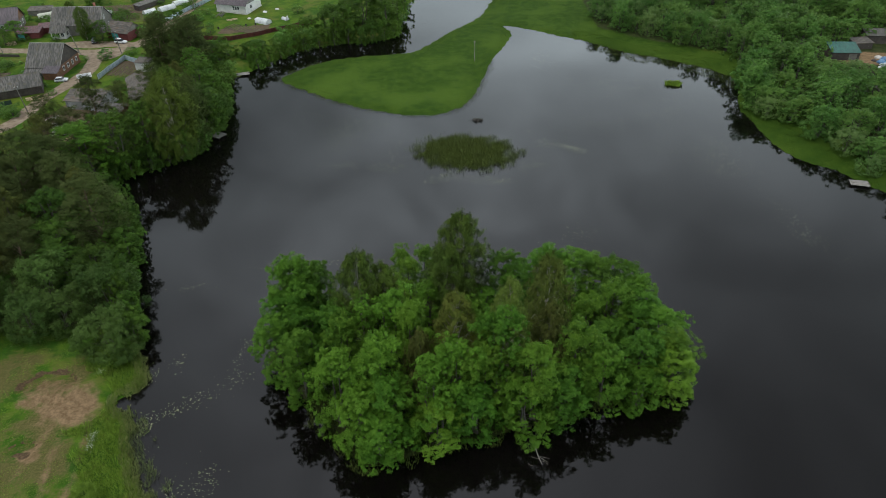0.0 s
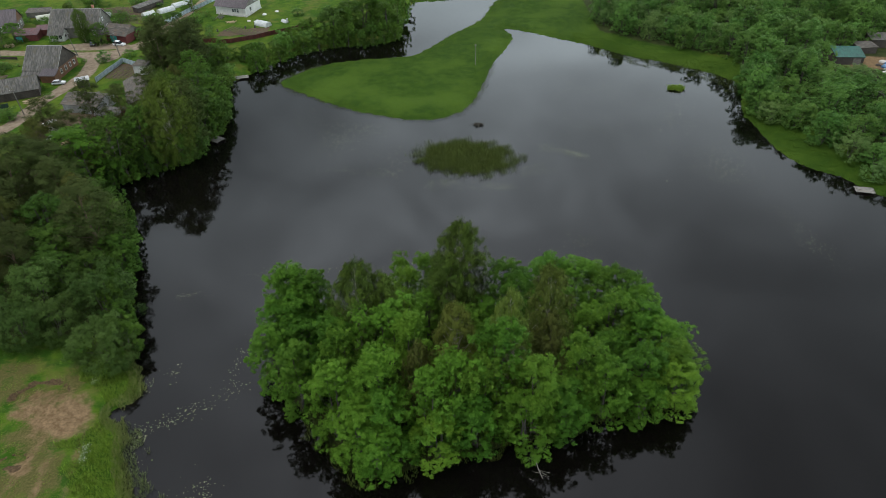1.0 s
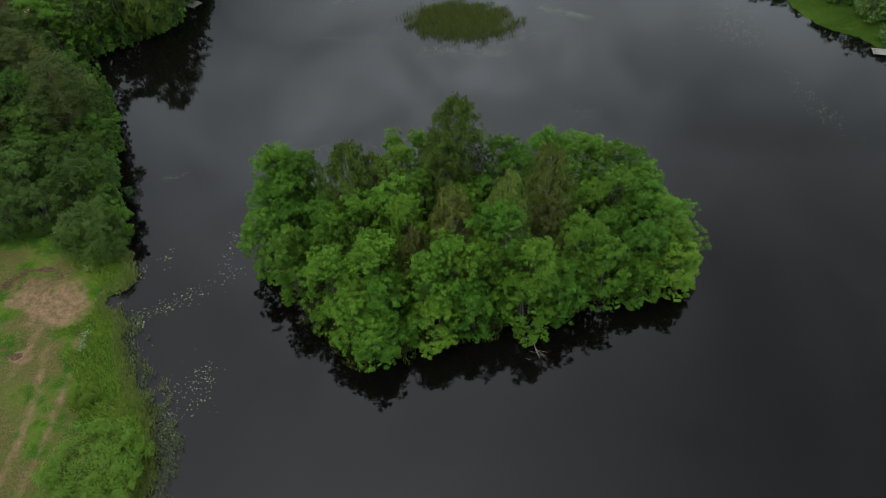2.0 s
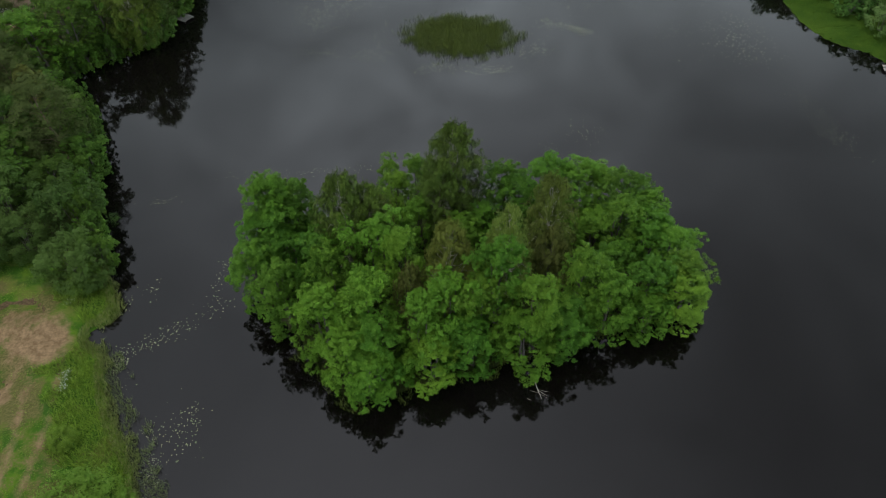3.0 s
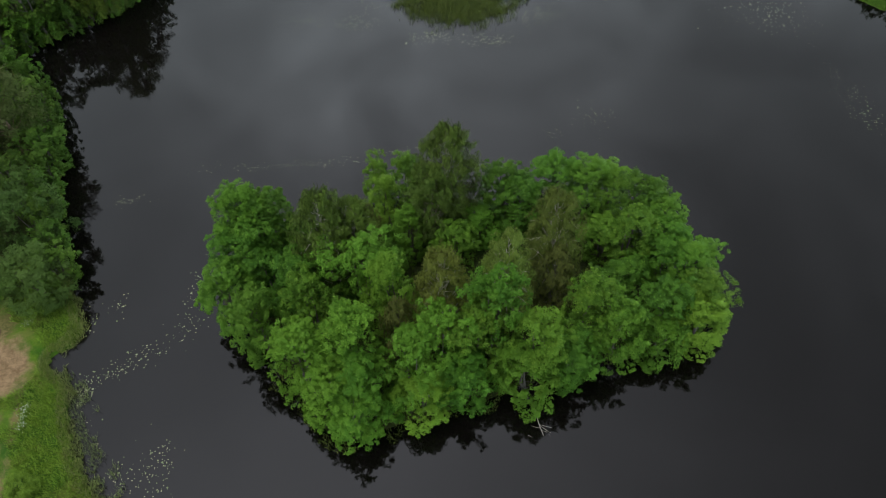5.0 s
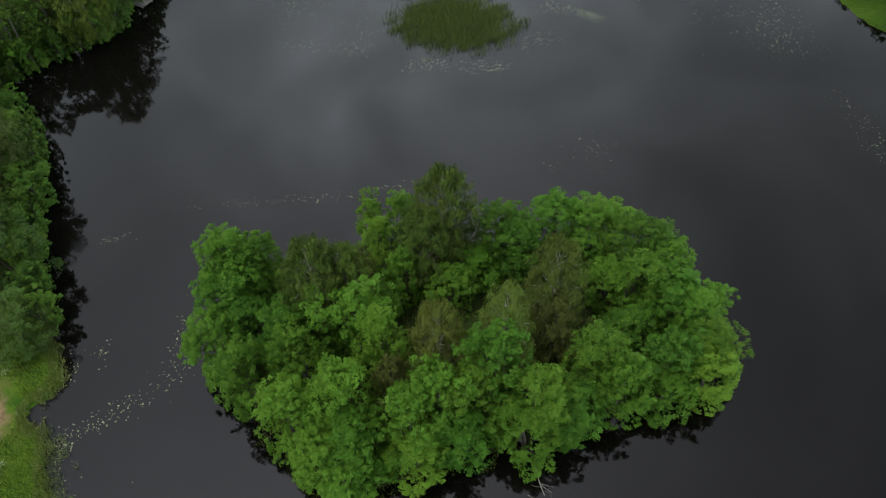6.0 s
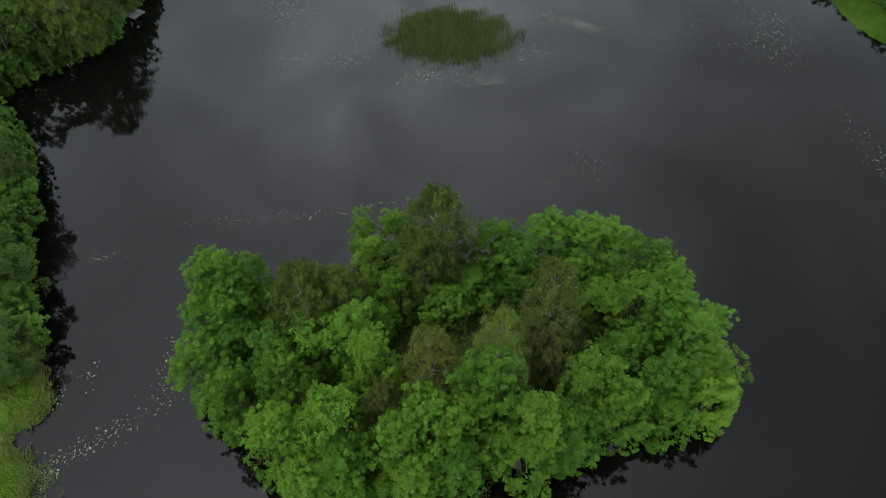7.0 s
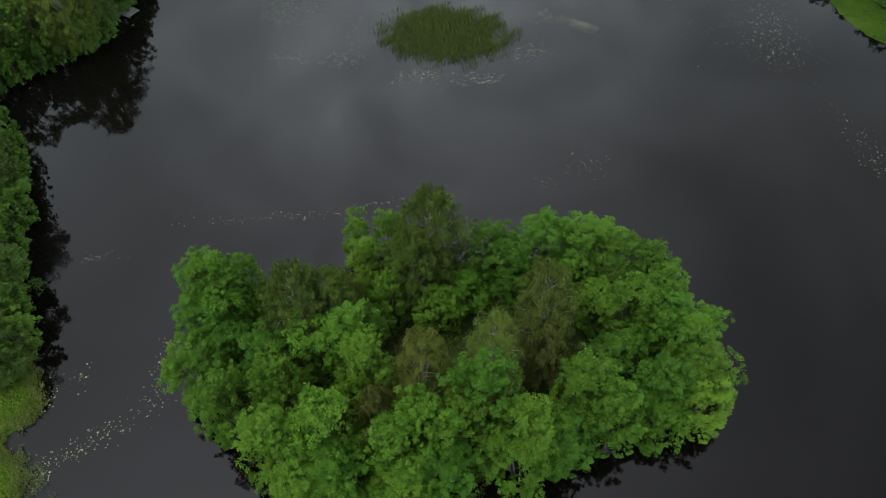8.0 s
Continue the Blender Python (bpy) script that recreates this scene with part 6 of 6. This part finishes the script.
def car(x, y, turn, paint, length, height, label):
    root = thing("car", pose(x, y, ground_z(x, y), 0, 0, turn), label, "car")
    a, w, z = length / 2, 0.84, height
    side = [(-a, 0.35), (a, 0.35), (a, 0.75), (a - 0.15, 0.88), (a * 0.45, 0.98), (-a + 0.05, 1.0), (-a, 0.8)]
    bm = bmesh.new()

    def extrude(profile, y0, y1, pinch=1.0):
        lo = [bm.verts.new((px, y0 * (pinch if pz > 1.1 else 1), pz)) for px, pz in profile]
        hi = [bm.verts.new((px, y1 * (pinch if pz > 1.1 else 1), pz)) for px, pz in profile]
        n = len(profile)
        bm.faces.new(lo)
        bm.faces.new(hi[::-1])
        for i in range(n):
            bm.faces.new((lo[i], hi[i], hi[(i + 1) % n], lo[(i + 1) % n]))

    extrude(side, w, -w)
    bmesh.ops.recalc_face_normals(bm, faces=bm.faces[:])
    bmesh.ops.bevel(bm, geom=bm.edges[:], offset=0.05, segments=2, affect="EDGES")
    part("body", bm, paint, root)
    bm = bmesh.new()
    extrude([(a * 0.45, 0.96), (a * 0.12, z - 0.06), (-a * 0.72, z - 0.06), (-a * 0.93, 0.98)], w * 0.97, -w * 0.97, 0.84)
    bmesh.ops.recalc_face_normals(bm, faces=bm.faces[:])
    part("windows", bm, GLASS, root, "dark car windows")
    part("roof", box(bmesh.new(), -a * 0.74, a * 0.13, -w * 0.82, w * 0.82, z - 0.08, z, 0.03), paint, root)
    for sx in (-0.62, 0.62):
        for sy in (-1, 1):
            v, f = tube([(sx * a, sy * 0.66, 0.31), (sx * a, sy * 0.87, 0.31)], (0.31, 0.31), 14)
            wh = link_mesh("wheel", v, f + [tuple(range(13, -1, -1))], RUBBER, root)
            v, f = tube([(sx * a, sy * 0.86, 0.31), (sx * a, sy * 0.885, 0.31)], (0.18, 0.17), 10)
            link_mesh("rim", v, f, METAL, wh)
    for sy in (-0.6, 0.6):
        part("headlight", box(bmesh.new(), a - 0.06, a + 0.015, sy - 0.16, sy + 0.16, 0.62, 0.76, 0.02), TRIM, root)
        part("tail_light", box(bmesh.new(), -a - 0.012, -a + 0.06, sy - 0.13, sy + 0.13, 0.66, 0.86, 0.02), RED_PAINT, root)
    return root


car(-128.0, 222.1, 8, WHITE_CAR, 4.1, 1.45, "white hatchback parked on the grass by the log house")
car(-121.5, 258.5, -12, WHITE_CAR, 4.5, 1.75, "white estate car parked before the red barn")
car(-132.1, 259.7, -70, DARK_CAR, 4.3, 1.5, "dark car parked before the farmhouse")
car(-111.1, 181.8, 20, WHITE_CAR, 4.2, 1.45, "pale old car standing under the pines")


def utility_pole(x, y, h, lean):
    root = thing("utility_pole", pose(x, y, ground_z(x, y), 0, lean, 0), "grey wooden utility pole beside the village road", "pole", "utility poles")
    v, f = tube([(0, 0, -0.6), (0, 0, h * 0.5), (0, 0, h)], (0.16, 0.14, 0.11), 8)
    link_mesh("shaft", v, f, GREY_WOOD, root)
    part("crossarm", box(bmesh.new(), -0.8, 0.8, -0.16, -0.06, h - 0.6, h - 0.45, 0.01), GREY_WOOD, root)
    for u in (-0.7, -0.25, 0.25, 0.7):
        v, f = tube([(u, -0.11, h - 0.45), (u, -0.11, h - 0.22)], (0.045, 0.03), 8)
        link_mesh("insulator", v, f, TRIM, root)


for _x, _y, _h, _l in ((-132.1, 247.0, 9, -9), (-117.0, 247.0, 8.5, -4), (-159.5, 246.1, 8.5, -3), (-128.1, 198.4, 8.5, -5), (-104.3, 295.8, 8.5, 2)):
    utility_pole(_x, _y, _h, _l)


# ---- yard clutter ----
def heap(name, x, y, turn, L, W, h, material, label, category, seed, piece=(0.9, 0.18, 0.14), n=26):
    """A loose pile of boards, logs or blocks."""
    rng = random.Random(seed)
    root = thing(name, pose(x, y, ground_z(x, y), 0, 0, turn), label, category)
    me = None
    for i in range(n):
        if me is None:
            ob = part("piece", box(bmesh.new(), -piece[0] / 2, piece[0] / 2, -piece[1] / 2, piece[1] / 2, 0, piece[2], min(piece) * 0.15), material, root)
            me = ob.data
        else:
            ob = new("piece", me)
            ob.parent = root
        u = rng.uniform(-1, 1)
        lift = h * (1 - u * u) * rng.random()
        ob.matrix_basis = pose(rng.uniform(-0.3, 0.3) * L, u * W / 2, lift, rng.uniform(-8, 8), rng.uniform(-8, 8), rng.uniform(-18, 18))
    return root


def sack(x, y, s, material, label):
    bm = bmesh.new()
    bmesh.ops.create_icosphere(bm, subdivisions=3, radius=1.0)
    for v in bm.verts:
        d = v.co.normalized()
        v.co = d * (1 + 0.18 * noise.noise(d * 2.1 + Vector((x, y, 0)))) * s
        v.co.z = max(v.co.z * 0.6, -0.12 * s)
    root = part("sack", bm, material)
    for p in root.data.polygons:
        p.use_smooth = True
    root.matrix_basis = pose(x, y, ground_z(x, y) + 0.1 * s)
    return tagged(root, label, "sack", "sacks in the yards")


heap("plank_pile", -130.4, 208.3, 35, 4, 3, 0.7, LOG_PILE, "pile of pale sawn planks beside the track", "planks", 1, (3.2, 0.2, 0.06), 34)
heap("firewood", -162.8, 258.4, 10, 5, 2, 1.0, LOG_PILE, "stack of split firewood by the village road", "firewood", 2, (0.5, 0.16, 0.16), 60)
heap("board_stack", -85.7, 283.9, 20, 3, 2, 0.3, LOG_PILE, "low stack of pale boards on the lawn", "boards", 3, (3.0, 0.22, 0.06), 18)
heap("firewood", 161.2, 237.5, -20, 6, 3, 1.6, LOG_PILE, "large heap of pale firewood in the yard", "firewood", 4, (0.9, 0.2, 0.2), 80)
heap("scrap_heap", -113.7, 187.7, 15, 5, 3, 0.9, RUBBLE, "heap of pale scrap under the pines", "scrap", 5, (1.1, 0.5, 0.1), 26)
heap("scrap_heap", -106.2, 179.5, -25, 6, 4, 0.8, LOG_PILE, "heap of old boards among the pines", "scrap", 6, (2.0, 0.24, 0.08), 30)
heap("scrap_heap", -101.2, 141.7, 20, 5, 4, 0.7, RUBBLE, "scattered pale boards beneath the pines", "scrap", 7, (1.8, 0.25, 0.07), 26)
heap("log_stack", -91.8, 289.6, 75, 2.5, 3, 1.6, GREY_WOOD, "leaning grey poles against the white house", "poles", 8, (3.4, 0.14, 0.14), 16)
sack(-74.1, 293.0, 0.9, TRIM, "white builder's bag on the lawn")
sack(-69.7, 296.9, 0.8, TRIM, "white builder's bag on the lawn")
sack(-78.8, 284.9, 0.8, RUBBLE, "grey builder's bag near the white house")
sack(-75.8, 283.6, 0.7, TRIM, "white builder's bag near the white house")
sack(148.3, 222.3, 0.9, TRIM, "white sack on the sandy yard")
sack(146.1, 222.7, 0.8, TRIM, "white sack on the sandy yard")
sack(140.6, 225.1, 0.7, TRIM, "white sack before the shed")
sack(135.2, 225.1, 0.6, TRIM, "white sack before the shed")
for _x, _y, _s, _m, _l in ((149.0, 227.2, 1.5, BLUE_TARP, "crumpled blue tarpaulin on the sandy yard"), (151.6, 229.4, 1.7, BLUE_TARP, "crumpled blue tarpaulin on the sandy yard"),
                           (150.4, 231.8, 1.3, RUBBLE, "grey sacking heap beside the tarpaulin"), (147.4, 229.0, 0.9, DARK_WOOD, "dark rag heap beside the tarpaulin"), (152.5, 226.0, 1.1, METAL, "pale sheeting heap beside the tarpaulin"),
                           (138.6, 224.4, 0.9, DARK_WOOD, "dark heap before the green-roofed shed"), (142.4, 226.2, 0.8, DARK_WOOD, "dark heap before the green-roofed shed")):
    sack(_x, _y, _s, _m, _l)
heap("scrap_heap", 148.5, 224.6, 35, 5, 3, 0.8, METAL, "heap of pale scrap sheets in the yard", "scrap", 9, (1.3, 0.7, 0.06), 22)
heap("board_stack", 145.2, 240.0, 8, 4, 2, 0.7, DARK_WOOD, "stack of dark boards beside the yard sheds", "boards", 10, (3.0, 0.22, 0.08), 20)
plant("scrub", 2, 137.2, 219.0, 3.6, 2.4, label="dark rounded bush at the edge of the yard")
for _i, (_x, _y) in enumerate(((-88.4, 273.0), (-78.1, 275.8), (-74.6, 277.0))):
    _v, _f = tube([(0, 0, -0.1), (0, 0, 0.85), (0, 0, 0.9)], (0.32, 0.30, 0.26), 12)
    _b = thing("barrel", pose(_x, _y, ground_z(_x, _y)), "dark metal water barrel on the lawn", "barrel", "garden barrels")
    link_mesh("drum", _v, _f, RUBBER, _b)
    _v, _f = tube([(0, 0, 0.42), (0, 0, 0.47)], (0.335, 0.335), 12, False)
    link_mesh("hoop", _v, _f, METAL, _b)


def garden_rows(x, y, turn, n, length, gap, label):
    """Raised earth ridges of a vegetable plot, with young plants."""
    root = thing("vegetable_bed", pose(x, y, ground_z(x, y), 0, 0, turn), label, "vegetable bed")
    rng = random.Random(n)
    me = None
    for i in range(n):
        if me is None:
            bm = bmesh.new()
            v = [bm.verts.new(p) for p in ((-length / 2, -gap * 0.36, -0.2), (length / 2, -gap * 0.36, -0.2), (length / 2, -0.12, 0.22), (-length / 2, -0.12, 0.22),
                                           (-length / 2, 0.12, 0.22), (length / 2, 0.12, 0.22), (length / 2, gap * 0.36, -0.2), (-length / 2, gap * 0.36, -0.2))]
            for q in ((0, 1, 2, 3), (3, 2, 5, 4), (4, 5, 6, 7), (0, 3, 4, 7), (1, 6, 5, 2)):
                bm.faces.new([v[k] for k in q])
            ob = part("ridge", bm, EARTH, root)
            me = ob.data
        else:
            ob = new("ridge", me)
            ob.parent = root
        ob.matrix_basis = pose(rng.uniform(-0.2, 0.2), (i - (n - 1) / 2) * gap, 0, 0, 0, rng.uniform(-0.6, 0.6))
    a = radians(turn)
    for i in range(n):
        for k in range(int(length / 0.45)):
            u, v = (k + 0.5) * 0.45 - length / 2, (i - (n - 1) / 2) * gap + rng.uniform(-0.1, 0.1)
            if rng.random() < 0.8:
                SEEDLINGS.append((x + u * math.cos(a) - v * math.sin(a), y + u * math.sin(a) + v * math.cos(a)))


SEEDLINGS = []


EARTH = surface("tilled_earth", (0.055, 0.040, 0.028), (0.11, 0.083, 0.056), 7, 0.8, 0.95, bump=0.06, worn=(0.06, 0.09, 0.025))
garden_rows(-108.9, 231.1, 80, 7, 11, 1.5, "dark tilled vegetable bed inside the blue fence")
garden_rows(-77.5, 272.0, 62, 12, 6, 1.5, "ridged potato bed behind the maroon fence")
garden_rows(-136.6, 300.4, 60, 9, 9, 1.5, "tilled vegetable bed in the gardens")

garden_rows(-150.0, 297.0, 55, 7, 8, 1.4, "green vegetable bed in the village gardens")
garden_rows(-127.0, 288.0, 20, 8, 10, 1.5, "tilled vegetable bed beside the farmhouse")
garden_rows(-152.0, 226.0, 10, 6, 7, 1.4, "overgrown vegetable bed near the barn")
for _i, (_x, _y, _h, _r) in enumerate(((-144, 291, 2.6, 2.4), (-139, 293, 3.2, 2.6), (-156, 286, 2.8, 2.6), (-160, 283, 3.4, 2.8), (-118, 287, 3.0, 2.6), (-114, 282, 3.6, 2.8),
                                       (-134, 311, 3.5, 3.2), (-126, 314, 4.0, 3.4), (-110, 291, 2.4, 2.2), (-147, 246, 1.8, 2.0), (-155, 237, 1.8, 2.4), (-143, 228, 1.6, 1.8), (-151, 219, 2.2, 2.4),
                                       (-128, 242, 1.4, 1.2), (-131, 227, 1.4, 1.2), (-113, 246.5, 2.6, 2.2), (-90, 268, 2.2, 2.2), (-55, 276, 2.4, 2.0), (-133, 262, 2.6, 2.0), (-137, 264, 2.0, 1.8))):
    plant("scrub", _i % 4, _x, _y, _h, _r, group=VILLAGE, label="small green garden bush in the village")

# trees and hedges of the outer gardens
for _i, (_k, _x, _y, _h, _r) in enumerate((("bank_alder", -165, 258, 6.0, 2.8), ("scrub", -148, 262.5, 2.6, 2.0), ("dark_birch", -152, 287, 7.5, 2.6), ("scrub", -132, 287, 3.0, 2.6), ("bank_alder", -128, 279, 5.5, 2.6),
                                           ("scrub", -124, 273.5, 2.4, 2.0), ("scrub", -101, 262, 4.0, 3.4), ("bank_bush", -96, 258, 4.5, 3.6), ("scrub", -112, 262, 2.2, 2.2), ("bank_alder", -107, 301, 5.5, 2.8),
                                           ("scrub", -96, 308, 3.0, 2.8), ("scrub", -60, 292, 3.0, 2.6), ("scrub", -48, 290, 4.0, 3.2), ("bank_alder", -40, 300, 6.5, 3.6), ("scrub", -146, 216, 2.0, 2.2), ("scrub", -126, 211, 1.6, 1.6))):
    plant(_k, _i % 3, _x, _y, _h, _r, group=VILLAGE, label="green garden tree in the village" if _k in ("bank_alder", "dark_birch") else "small green garden bush in the village")
heap("scrap_heap", -112.5, 213.5, 30, 4, 3, 0.6, GREY_WOOD, "heap of grey boards beside the workshop", "scrap", 11, (1.8, 0.24, 0.07), 24)
heap("firewood", -147.5, 222.5, 24, 4, 2, 0.8, LOG_PILE, "split firewood stacked behind the log house", "firewood", 12, (0.5, 0.16, 0.16), 40)
heap("board_stack", -118.0, 193.0, 50, 4, 2, 0.4, WHITE_WALL, "pale boards lying on the bare yard", "boards", 13, (2.6, 0.3, 0.06), 16)
fence([(-160.2, 279.5), (-147.0, 283.5), (-131.0, 283.0)], 1.2, GREY_WOOD, "weathered plank fence behind the farmhouse", 7)

# currant bushes and young trees in the gardens
_rng = np.random.default_rng(77)
for _region, _gap in (([(-176, 284), (-104, 284), (-100, 318), (-180, 318)], 5.0), ([(-172, 206), (-150, 206), (-147, 244), (-172, 244)], 4.6), ([(-134, 212), (-128, 216), (-121, 244), (-128, 226)], 4.0),
                      ([(-100, 270), (-88, 264), (-84, 276), (-100, 300)], 6.0)):
    for _i, (_x, _y) in enumerate(scatter(_region, _gap, 12)):
        if min(distance_to(q, np.array([[_x, _y]]), False)[0] for q in ROADS) < 4.5 or _rng.random() < 0.3:
            continue
        _h = _rng.uniform(0.9, 2.4)
        plant("scrub", _i % 4, _x, _y, _h, _h * _rng.uniform(0.6, 0.95), group=VILLAGE, label="small green garden bush in the village")

# leaves of the potatoes and cabbages on the ridges
_rng = np.random.default_rng(79)
_xy = np.repeat(np.array(SEEDLINGS), 7, axis=0)
_xy = _xy + _rng.normal(size=_xy.shape) * 0.09
blades("vegetable_leaves", _xy, land(_xy) + 0.22, 0.26, 0.055, 1.1, BANK_GRASS, "young green vegetable plants in rows on the garden beds", "vegetables", 80)
